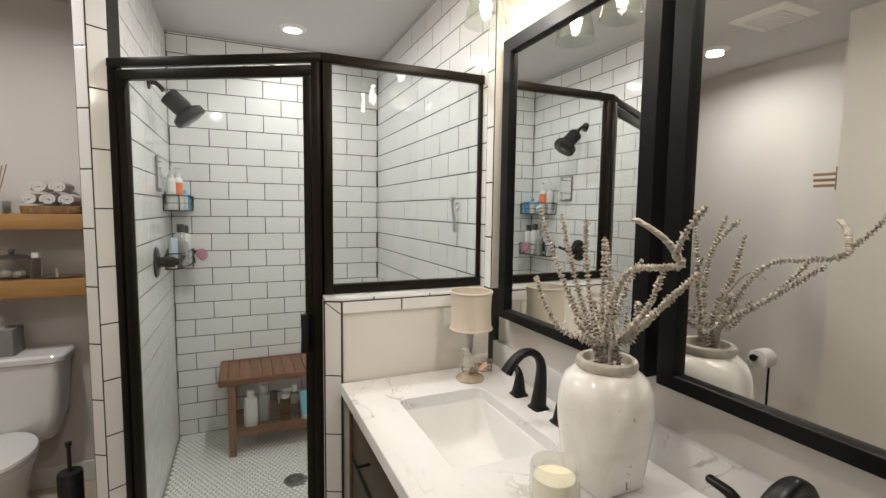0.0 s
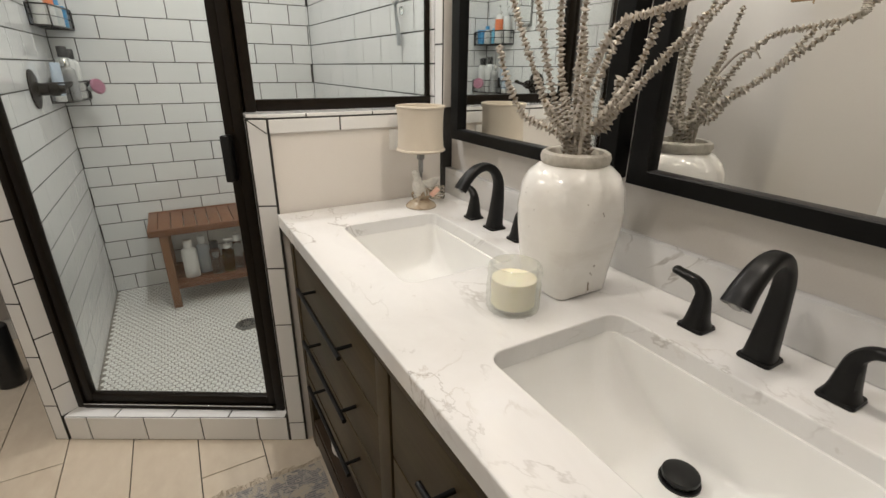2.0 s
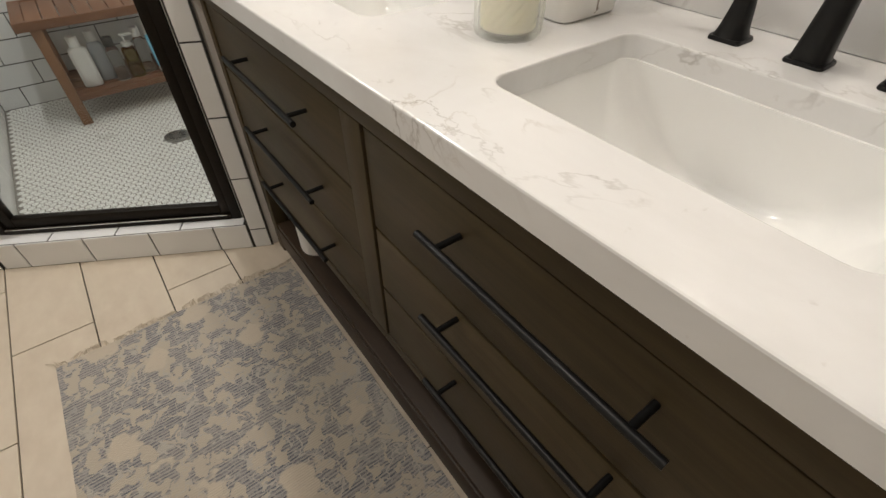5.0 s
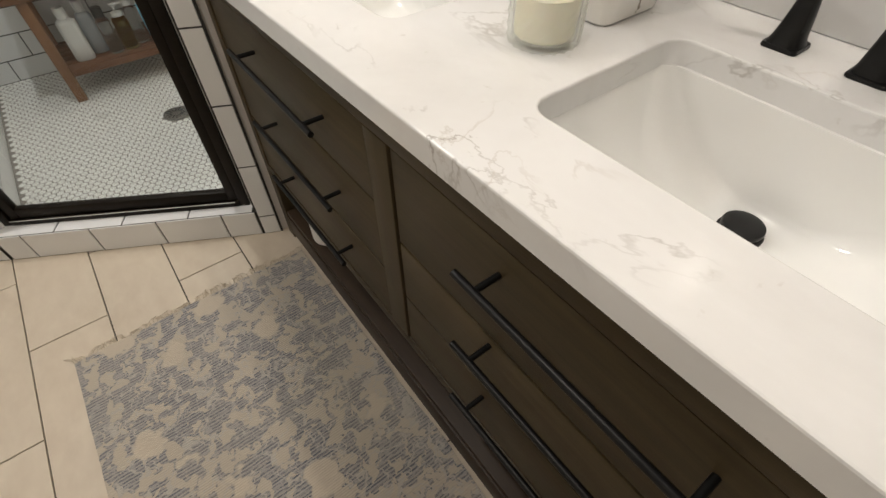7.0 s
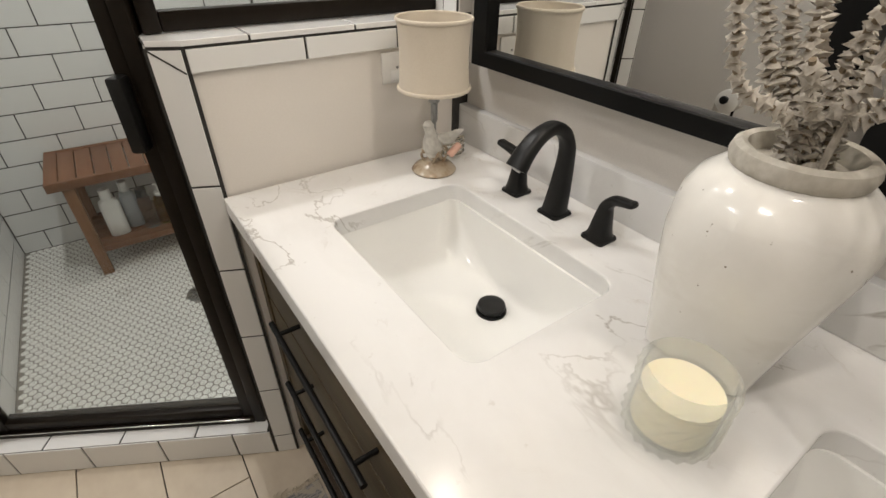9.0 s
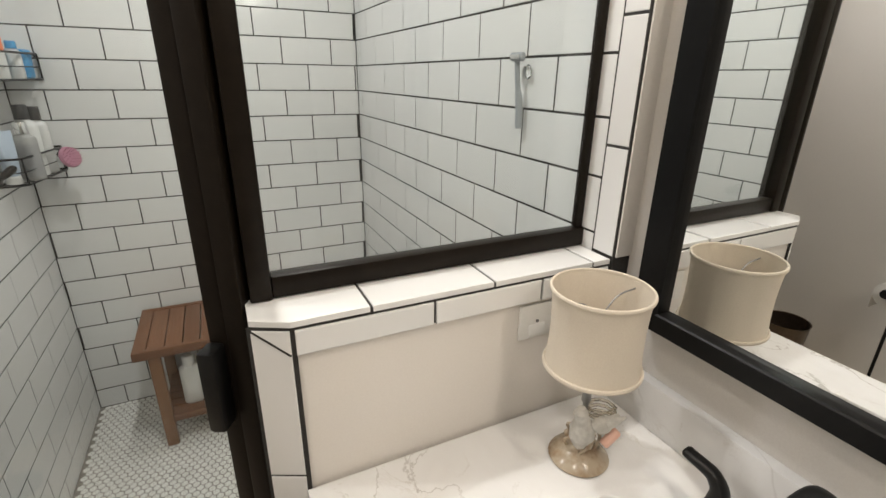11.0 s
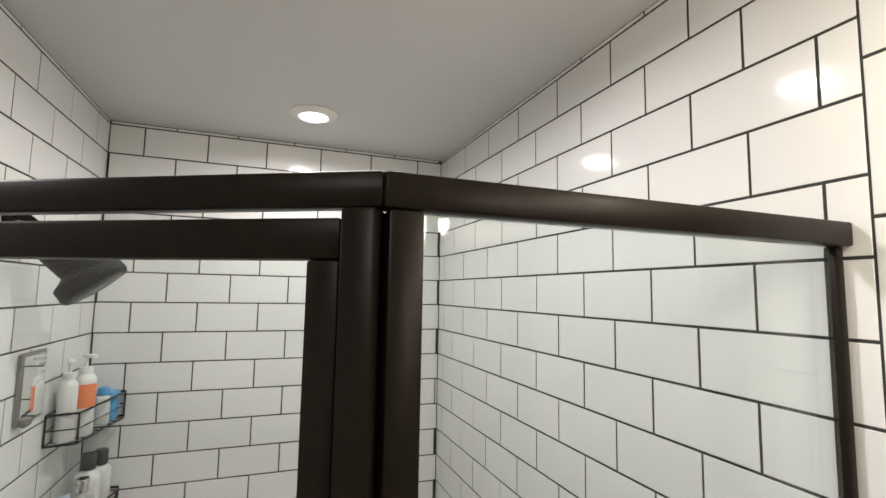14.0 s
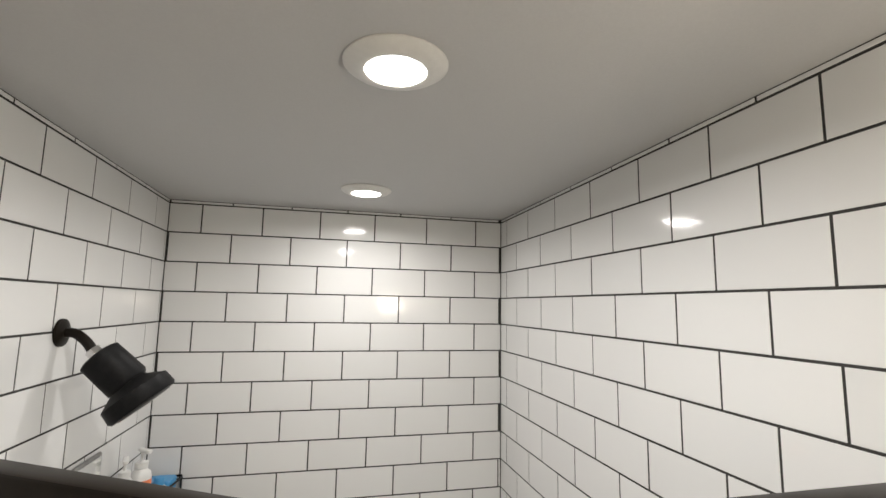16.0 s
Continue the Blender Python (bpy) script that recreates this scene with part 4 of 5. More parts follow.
def bottle(at, w, d, h, mat, cap_mat, label, kind="plain", turn=0.0, band=None, print_bars=0, name="toiletry_bottle"):
    """A rounded bottle with a cap, pump or flip top; band: a wrapped label (material, from, to as shares of the height)."""
    b = thing(name, (0, 0, 0), label, "bottle")
    z = 0.0006
    sh = h * 0.80
    rows = [rounded((0, 0), w * k, d * k, min(w, d) * k * 0.42, z + q) for k, q in ((0.9, 0), (1, 0.004), (1, sh * 0.86), (0.92, sh * 0.93), (0.55, sh * 0.985), (0.42, sh))]
    part("body", loft(rows), mat, b)
    cw = min(w, d) * 0.42
    if kind == "pump":
        part("collar", lathe((0, 0), [(cw * 0.8, sh), (cw * 0.8, sh + 0.016), (0.004, sh + 0.018), (0.004, sh + 0.045)], 14), cap_mat, b)
        part("pump_head", loft([rounded((0.012, 0), 0.05 - q, 0.014 - q, 0.005, sh + zz) for q, zz in ((0.004, 0.043), (0, 0.045), (0, 0.052), (0.004, 0.054))]), cap_mat, b)
    else:
        part("cap", lathe((0, 0), [(cw, sh + 0.0003), (cw, h - 0.003), (cw * 0.9, h), (0.001, h)], 18), cap_mat, b)
    if band:
        bm_, a0, a1 = band
        part("label", loft([rounded((0, 0), w + 0.0012, d + 0.0012, min(w, d) * 0.42, z + h * a) for a in (a0, a1)], (False, False)), bm_, b, "printed wrap label")
    for k in range(print_bars):
        zz = h * (0.16 + 0.055 * k)
        part("print_line", box((-w * 0.28, -d / 2 - 0.0016, zz), (w * (0.26 - 0.08 * (k % 2)), -d / 2 - 0.0008, zz + h * 0.022)), INK, b)
    b.matrix_basis = pose(*at, 0, 0, turn)
    return b


def tube_bottle(at, w, h, mat, cap_mat, label, turn=0.0, lean=0.0):
    """A squeeze tube standing on its cap."""
    b = thing("squeeze_tube", (0, 0, 0), label, "tube")
    part("cap", lathe((0, 0), [(w * 0.36, 0.0006), (w * 0.38, 0.003), (w * 0.38, 0.024), (w * 0.34, 0.026)], 16), cap_mat, b)
    rows = [rounded((0, 0), w * kx, w * ky, w * ky * 0.48, zz) for kx, ky, zz in ((0.7, 0.6, 0.0262), (0.85, 0.62, 0.034), (0.95, 0.45, h * 0.6), (1.0, 0.1, h * 0.95), (1.0, 0.05, h))]
    part("body", loft(rows), mat, b)
    b.matrix_basis = pose(*at, lean, 0, turn)
    return b


for at, w, d, h, mt, cm, lb, kd in (((-0.845, 1.30, SHELF_Z), 0.075, 0.05, 0.215, WHITE_PLASTIC, WHITE_PLASTIC, "white shampoo bottle on the bench shelf", "plain"),
                                    ((-0.775, 1.34, SHELF_Z), 0.065, 0.045, 0.215, GREY_PLASTIC, WHITE_PLASTIC, "grey toiletry bottle on the bench shelf", "plain"),
                                    ((-0.72, 1.29, SHELF_Z), 0.055, 0.05, 0.19, CLEAR_PLASTIC, BLACK_PLASTIC, "translucent wash bottle with dark cap", "plain"),
                                    ((-0.655, 1.30, SHELF_Z), 0.06, 0.06, 0.17, AMBER, WHITE_PLASTIC, "amber pump bottle on the bench shelf", "pump"),
                                    ((-0.60, 1.33, SHELF_Z), 0.05, 0.045, 0.20, CLEAR_PLASTIC, WHITE_PLASTIC, "clear bottle on the bench shelf", "plain"),
                                    ((-0.475, 1.32, SHELF_Z), 0.055, 0.045, 0.20, WHITE_PLASTIC, BLUE_PLASTIC, "white bottle with blue cap on the bench shelf", "plain")):
    bottle(at, w, d, h, mt, cm, lb, kd)
tube_bottle((-0.54, 1.285, SHELF_Z), 0.062, 0.17, SKY_PLASTIC, WHITE_PLASTIC, "sky blue squeeze tube standing on white cap")

SLATE = mottled("black_rubber_shower_head", (0.007, 0.007, 0.0075), (0.012, 0.012, 0.0125), 0.5, 0.0, scale=90, stain=10, relief=0.1, spec=0.12)


def shower_head():
    s = thing("overhead_shower", (WEST, 1.0, 2.04), "black shower head with filter on wall arm", "shower head")
    y = 1.005
    part("wall_flange", tube([(WEST + 0.0005, y, 2.042), (WEST + 0.006, y, 2.042), (WEST + 0.012, y, 2.042)], [0.031, 0.030, 0.016], 22), BRONZE, s)
    arm = spline([(WEST + 0.008, y, 2.042), (WEST + 0.03, y, 2.040), (WEST + 0.052, y, 2.022), (WEST + 0.066, y, 2.002)], 6)
    part("arm", tube(arm, 0.0105, 14), BRONZE, s)
    a = Vector((WEST + 0.064, y, 2.005))
    d = Vector((0.72, 0.02, -0.69)).normalized()
    part("collar", tube([a, a + d * 0.022], 0.015, 16), CHROME, s, "bright threaded collar")
    c = a + d * 0.018
    part("filter_body", tube([c, c + d * 0.004, c + d * 0.085, c + d * 0.092], [0.036, 0.043, 0.045, 0.040], 26), SLATE, s)
    h = c + d * 0.080
    t = Vector((0.62, 0.02, -0.78)).normalized()
    part("head", tube([h - t * 0.01, h + t * 0.012, h + t * 0.026, h + t * 0.032, h + t * 0.060, h + t * 0.066], [0.028, 0.040, 0.062, 0.072, 0.074, 0.070], 34), SLATE, s)
    part("spray_face", tube([h + t * 0.0662, h + t * 0.0685], [0.060, 0.057], 28), BLACK_PLASTIC, s)
    part("spray_hub", tube([h + t * 0.0686, h + t * 0.0705], 0.016, 16), STEEL, s)


shower_head()


def valve():
    v = thing("shower_valve", (WEST, 1.03, 1.20), "dark bronze shower valve handle on round plate", "shower valve")
    y, z = 1.03, 1.205
    part("plate", tube([(WEST + 0.0005, y, z), (WEST + 0.007, y, z), (WEST + 0.012, y, z)], [0.074, 0.073, 0.060], 36), BRONZE, v)
    part("hub", tube([(WEST + 0.011, y, z), (WEST + 0.018, y, z), (WEST + 0.02, y, z), (WEST + 0.05, y, z), (WEST + 0.053, y, z), (WEST + 0.08, y, z), (WEST + 0.083, y, z), (WEST + 0.10, y, z)], [0.03, 0.03, 0.024, 0.023, 0.026, 0.025, 0.018, 0.016], 22), BRONZE, v)
    part("lever", tube(spline([(WEST + 0.092, y, z), (WEST + 0.10, y + 0.03, z + 0.006), (WEST + 0.112, y + 0.075, z + 0.02)], 5), [0.010, 0.009, 0.008, 0.008, 0.008, 0.009, 0.010, 0.010, 0.0105, 0.011, 0.009], 10), BRONZE, v)


valve()


def caddy(z, label):
    """Triangular wire corner caddy."""
    c = thing("corner_caddy", (WEST, BACK, z), label, "shower caddy", "corner caddies")
    f = [(WEST + 0.004, BACK - 0.315, 0), (WEST + 0.075, BACK - 0.30, 0), (WEST + 0.118, BACK - 0.03, 0), (WEST + 0.112, BACK - 0.004, 0), (WEST + 0.004, BACK - 0.004, 0)]
    for name, dz, r in (("top_rail", 0.082, 0.0035), ("middle_rail", 0.040, 0.0018), ("bottom_rail", 0.0, 0.0035)):
        part(name, tube([(x, y, z + dz) for x, y, _ in f] + [(f[0][0], f[0][1], z + dz)], r, 8), BLACK, c)
    for x, y, _ in f:
        part("post", tube([(x, y, z), (x, y, z + 0.082)], 0.003, 8), BLACK, c)
    for k in range(1, 9):
        y = BACK - 0.315 + k * 0.035
        x1 = WEST + 0.075 + (y - (BACK - 0.30)) / 0.27 * 0.043
        part("floor_wire", tube([(WEST + 0.004, y, z), (x1, y, z)], 0.0017, 6), BLACK, c)
    part("wall_bracket", box((WEST + 0.0008, BACK - 0.24, z + 0.03), (WEST + 0.0035, BACK - 0.07, z + 0.10), 0.001), BLACK, c)


C1, C2 = 1.452, 1.138
caddy(C1, "upper black wire corner caddy holding shampoo bottles")
caddy(C2, "lower black wire corner caddy holding bottles and scrubber")
bottle((WEST + 0.036, BACK - 0.275, C1 + 0.002), 0.046, 0.046, 0.215, WHITE_PLASTIC, WHITE_PLASTIC, "white pump bottle in the upper caddy", "pump", -70)
bottle((WEST + 0.060, BACK - 0.225, C1 + 0.002), 0.052, 0.052, 0.225, WHITE_PLASTIC, WHITE_PLASTIC, "white pump bottle with orange label in the caddy", "pump", -40, (ORANGE, 0.36, 0.66), 3)
bottle((WEST + 0.050, BACK - 0.160, C1 + 0.002), 0.04, 0.035, 0.125, SKY_PLASTIC, WHITE_PLASTIC, "small blue bottle with white cap in caddy", "plain", 20)
bottle((WEST + 0.078, BACK - 0.115, C1 + 0.002), 0.04, 0.035, 0.115, WHITE_PLASTIC, BLUE_PLASTIC, "small white bottle with blue cap in caddy", "plain", 10)
jar = thing("plastic_tub", (WEST + 0.07, BACK - 0.055, C1 + 0.002), "blue plastic tub in the upper caddy", "tub")
part("tub", loft([rounded((WEST + 0.068, BACK - 0.058), w, d, 0.012, C1 + zz) for w, d, zz in ((0.06, 0.05, 0.0025), (0.07, 0.06, 0.008), (0.075, 0.065, 0.09), (0.07, 0.06, 0.094))]), BLUE_PLASTIC, jar)
bottle((WEST + 0.068, BACK - 0.205, C2 + 0.002), 0.07, 0.045, 0.185, mottled("smoke_bottle", (0.42, 0.42, 0.40), (0.36, 0.36, 0.35), 0.2, scale=20, stain=8, relief=0), CHROME, "grey bottle with metallic cap in the lower caddy", "plain", -35, (mottled("grey_label", (0.33, 0.33, 0.33), (0.30, 0.30, 0.30), 0.5, relief=0), 0.08, 0.62), 2)
bottle((WEST + 0.060, BACK - 0.135, C2 + 0.002), 0.068, 0.048, 0.235, WHITE_PLASTIC, BLACK_PLASTIC, "white bottle with black cap in the lower caddy", "plain", -20)
bottle((WEST + 0.075, BACK - 0.07, C2 + 0.002), 0.06, 0.045, 0.225, WHITE_PLASTIC, BLACK_PLASTIC, "tall white bottle with black cap in caddy", "plain", 10)
tube_bottle((WEST + 0.032, BACK - 0.272, C2 + 0.002), 0.055, 0.165, mottled("pale_blue_tube", (0.50, 0.58, 0.68), (0.45, 0.53, 0.63), 0.4, relief=0), WHITE_PLASTIC, "pale blue squeeze tube leaning in the caddy", 60, 4)


def scrubber():
    s = thing("scalp_scrubber", (-1.085, 1.455, 1.19), "pink silicone shower scrubber hanging on the caddy", "scrubber")
    c = Vector((-1.085, 1.45, 1.20))
    d = Vector((0.75, -0.55, 0.25)).normalized()
    part("handle", tube([c - d * 0.045, c - d * 0.02, c - d * 0.006], [0.012, 0.018, 0.030], 16), WHITE_PLASTIC, s, "clear white grip")
    part("pad", tube([c - d * 0.006, c, c + d * 0.010], [0.034, 0.037, 0.033], 22), PINK_RUBBER, s)
    bm = bmesh.new()
    q = d.to_track_quat("Z", "Y").to_matrix()
    for r, n in ((0.008, 6), (0.018, 11), (0.028, 16)):
        for k in range(n):
            a = 2 * math.pi * k / n
            o = c + d * 0.009 + q @ Vector((r * math.cos(a), r * math.sin(a), 0))
            tube([o, o + d * 0.010 + q @ Vector((0.004 * math.cos(a), 0.004 * math.sin(a), 0))], [0.0026, 0.0010], 5, bm)
    part("bristles", bm, PINK_RUBBER, s)
    part("loop", tube([c - d * 0.045, c - d * 0.05 + Vector((0, 0, 0.02)), c - d * 0.03 + Vector((0, 0.01, 0.035))], 0.004, 8), BLACK_PLASTIC, s)


scrubber()
mm = thing("shaving_mirror", (WEST, 1.185, 1.55), "small rectangular shower mirror stuck to tile", "mirror")
part("frame", box((WEST + 0.0005, 1.115, 1.548), (WEST + 0.010, 1.250, 1.722), 0.004), STEEL, mm)
part("face", box((WEST + 0.0102, 1.124, 1.557), (WEST + 0.0112, 1.241, 1.713)), MIRROR, mm, "", False)
part("razor_rest", box((WEST + 0.010, 1.13, 1.545), (WEST + 0.022, 1.165, 1.565), 0.003), STEEL, mm)


def razor():
    r = thing("razor", (-0.006, 0.305, 1.50), "grey disposable razor in suction hook on tile", "razor")
    part("suction_cup", tube([(-0.0005, 0.302, 1.492), (-0.006, 0.302, 1.492), (-0.010, 0.302, 1.492)], [0.015, 0.012, 0.007], 20), CLEAR_PLASTIC, r)
    part("handle", tube(spline([(-0.022, 0.312, 1.515), (-0.020, 0.308, 1.47), (-0.016, 0.304, 1.43), (-0.014, 0.302, 1.375)], 5), [(0.006, 0.005)] * 8 + [(0.009, 0.006)] * 8, 10), GREY_PLASTIC, r)
    part("head", loft([rounded((-0.024, 0.308), w, d, 0.004, 1.512 + z) for w, d, z in ((0.010, 0.034, 0), (0.014, 0.042, 0.004), (0.014, 0.042, 0.014), (0.009, 0.036, 0.018))]), GREY_PLASTIC, r)
    part("blades", box((-0.0325, 0.291, 1.517), (-0.031, 0.325, 1.525)), CHROME, r)


razor()
dr = thing("floor_drain", (-0.645, 0.862, SHOWER_FLOOR), "round grey metal shower floor drain", "drain")
part("grate", lathe((-0.645, 0.862), [(0.054, SHOWER_FLOOR - 0.0005), (0.054, SHOWER_FLOOR + 0.003), (0.048, SHOWER_FLOOR + 0.004), (0.001, SHOWER_FLOOR + 0.0035)], 32), STEEL, dr)
for k in range(14):
    a = 2 * math.pi * k / 14
    part("slot", tube([(-0.645 + 0.02 * math.cos(a), 0.862 + 0.02 * math.sin(a), SHOWER_FLOOR + 0.0035), (-0.645 + 0.04 * math.cos(a), 0.862 + 0.04 * math.sin(a), SHOWER_FLOOR + 0.0036)], 0.0022, 6), BLACK_PLASTIC, dr)


# ---- toilet alcove ----
def toilet():
    cx, yb = -1.905, ALCOVE_BACK - 0.012
    t = thing("toilet", (cx, 1.0, 0), "white porcelain two-piece toilet with closed lid", "toilet")
    yc = yb - 0.10
    part("tank", loft([rounded((cx, yc), w, d, 0.045, z) for w, d, z in ((0.25, 0.14, 0.315), (0.33, 0.16, 0.335), (0.40, 0.18, 0.45), (0.44, 0.195, 0.715))]), PORCELAIN, t)
    part("tank_lid", loft([rounded((cx, yc), w, d, 0.05, z) for w, d, z in ((0.44, 0.195, 0.7155), (0.468, 0.215, 0.722), (0.472, 0.218, 0.745), (0.455, 0.20, 0.757))]), PORCELAIN, t)
    def egg(w, l, y0, z):
        return [(cx + w / 2 * math.cos(a) * (1 - 0.12 * max(0, -math.sin(a))), y0 + l / 2 * math.sin(a), z) for a in [2 * math.pi * k / 36 for k in range(36)]]
    by = yb - 0.20 - 0.225
    part("bowl", loft([egg(0.22, 0.44, by + 0.06, 0.0005), egg(0.23, 0.45, by + 0.06, 0.03), egg(0.21, 0.40, by + 0.07, 0.14), egg(0.28, 0.44, by + 0.03, 0.25), egg(0.34, 0.46, by, 0.335), egg(0.355, 0.475, by, 0.36), egg(0.35, 0.47, by, 0.3665)]), PORCELAIN, t)
    part("seat", loft([egg(0.352, 0.47, by, 0.3670), egg(0.362, 0.48, by, 0.3735), egg(0.360, 0.48, by, 0.3835)]), PORCELAIN, t)
    part("lid", loft([egg(0.358, 0.475, by, 0.3840), egg(0.364, 0.482, by, 0.3895), egg(0.356, 0.47, by, 0.4015), egg(0.30, 0.42, by, 0.4075)]), PORCELAIN, t)
    part("flush_lever", tube([(cx - 0.16, yc - 0.098, 0.67), (cx - 0.16, yc - 0.112, 0.67), (cx - 0.10, yc - 0.114, 0.664)], 0.006, 8), CHROME, t)
    part("bolt_cap", lathe((cx + 0.09, yb - 0.22), [(0.014, 0.0006), (0.014, 0.012), (0.006, 0.02)], 12), PORCELAIN, t)


toilet()
for z0, z1 in ((1.357, 1.430), (1.036, 1.118)):
    s = tagged(part("floating_shelf", box((-2.326, 1.195, z0), (-1.381, 1.398, z1), 0.004), HONEY), "thick honey pine floating shelf above the toilet", "shelf", "floating shelves")
BARK = mottled("rough_live_edge_wood", (0.36, 0.20, 0.08), (0.16, 0.09, 0.04), 0.75, scale=60, stain=18, relief=0.9, dist=0.005, scales=(1, 1, 0.4))
TOWEL = mottled("white_terry", (0.74, 0.72, 0.69), (0.66, 0.64, 0.60), 0.95, scale=260, stain=30, relief=0.9, dist=0.003)
rng = random.Random(11)
tray = thing("wood_tray", (-1.70, 1.29, 1.43), "rustic live-edge wooden tray holding rolled towels", "tray")
bm = loft([[(x * k + -1.70 * (1 - k) + 0, y * k + 1.29 * (1 - k), 1.4305 + z) for x, y, _ in rounded((-1.70, 1.29), 0.235, 0.15, 0.03, 0, 8)] for k, z in ((0.94, 0), (1.0, 0.008), (1.01, 0.030), (0.98, 0.038), (0.90, 0.036))])
for v in bm.verts:
    v.co += Vector((rng.uniform(-1, 1), rng.uniform(-1, 1), 0)) * 0.004
part("slab", bm, BARK, tray)


def towel_roll(x, z, r):
    """A rolled hand towel; the spiral shows at its end."""
    t = thing("rolled_towel", (x, 1.29, z), "rolled white terry hand towel on the tray", "towel", "rolled towels")
    path = []
    turns, n = 2.6, 54
    bm = bmesh.new()
    outer, inner = [], []
    for k in range(n + 1):
        a = 2 * math.pi * turns * k / n
        q = r * (0.22 + 0.74 * k / n)
        outer.append((q, a))
    rings = []
    for yy, f in ((1.222, 0.93), (1.228, 1.0), (1.35, 1.0), (1.356, 0.93)):
        rings.append([(x + q * math.cos(a) * 1.05, yy, z + q * f * math.sin(a) * 0.92) for q, a in outer])
    loft(rings, (False, False), bm, closed=False)
    ob = part("roll", bm, TOWEL, t)
    md = ob.modifiers.new("thick", "SOLIDIFY")
    md.thickness = r * 0.24


for k, x in enumerate((-1.780, -1.708, -1.636)):
    towel_roll(x, 1.4675 + 0.0325, 0.034)
for k, x in enumerate((-1.742, -1.668)):
    towel_roll(x, 1.4675 + 0.092, 0.036)
db = thing("reed_diffuser", (-1.93, 1.29, 1.431), "square grey reed diffuser with wooden sticks", "diffuser")
part("vessel", loft([rounded((-1.93, 1.29), w, w, 0.006, 1.4306 + z) for w, z in ((0.09, 0), (0.095, 0.004), (0.095, 0.055), (0.088, 0.06), (0.05, 0.061))]), GREY_PLASTIC, db)
for k in range(5):
    part("reed", tube([(-1.93 + 0.006 * (k - 2), 1.29, 1.49), (-1.92 + 0.02 * (k - 1.0), 1.29 - 0.01 * k, 1.635 + 0.006 * k)], 0.0022, 6), HOOK_WOOD, db)
cj = thing("glass_jar", (-1.878, 1.29, 1.119), "round glass jar with knobbed lid and cotton balls", "jar")
part("jar", lathe((-1.878, 1.29), [(0.045, 1.1187), (0.062, 1.122), (0.070, 1.15), (0.070, 1.20), (0.064, 1.216), (0.060, 1.215), (0.066, 1.198), (0.066, 1.15), (0.058, 1.126), (0.001, 1.124)], 30), CLEAR, cj)
part("lid", lathe((-1.878, 1.29), [(0.066, 1.2165), (0.069, 1.221), (0.050, 1.232), (0.012, 1.238), (0.008, 1.244), (0.015, 1.252), (0.012, 1.261), (0.001, 1.264)], 26), STEEL, cj, "tarnished metal lid")
for k in range(7):
    bm = bmesh.new()
    bmesh.ops.create_icosphere(bm, subdivisions=2, radius=0.017, matrix=Matrix.Translation((-1.878 + 0.036 * math.cos(k * 0.9), 1.29 + 0.036 * math.sin(k * 0.9), 1.143 + 0.004 * (k % 2))))
    part("cotton_ball", bm, TOWEL, cj)
bottle((-1.785, 1.28, 1.1185), 0.045, 0.04, 0.125, CLEAR_PLASTIC, WHITE_PLASTIC, "small clear bottle with white dropper cap on shelf", "plain", 0)
td = thing("trinket_dish", (-1.70, 1.27, 1.119), "dark metal trinket dish with small figurine", "dish")
part("dish", loft([circle((-1.69, 1.27), r, 1.1187 + z, 30, r * 0.55) for r, z in ((0.05, 0), (0.085, 0.006), (0.088, 0.012), (0.08, 0.009), (0.04, 0.005))]), STEEL, td)
part("figurine", tube([(-1.70, 1.26, 1.124), (-1.70, 1.26, 1.15), (-1.703, 1.26, 1.168)], [0.008, 0.006, 0.003], 8), MARBLED, td)
tb = thing("tissue_box", (-1.935, 1.29, 0.758), "grey fabric tissue box on the toilet tank", "tissue box")
part("box", box((-2.0, 1.225, 0.7575), (-1.87, 1.352, 0.885), 0.006), mottled("grey_felt", (0.22, 0.21, 0.20), (0.28, 0.27, 0.26), 0.8, scale=150, stain=10, relief=0.4), tb)
part("tissue", lathe((-1.935, 1.29), [(0.03, 0.8853), (0.014, 0.90), (0.02, 0.925), (0.004, 0.945)], 12), TOWEL, tb)
tbr = thing("toilet_brush", (-1.60, 0.945, 0), "black toilet brush in cylindrical holder", "toilet brush")
part("holder", lathe((-1.60, 0.945), [(0.044, 0.0005), (0.048, 0.004), (0.048, 0.275), (0.045, 0.283), (0.016, 0.286)], 30), BLACK_PLASTIC, tbr)
part("handle", lathe((-1.60, 0.945), [(0.010, 0.286), (0.008, 0.30), (0.008, 0.395), (0.013, 0.405), (0.013, 0.42), (0.001, 0.423)], 16), BLACK_PLASTIC, tbr)


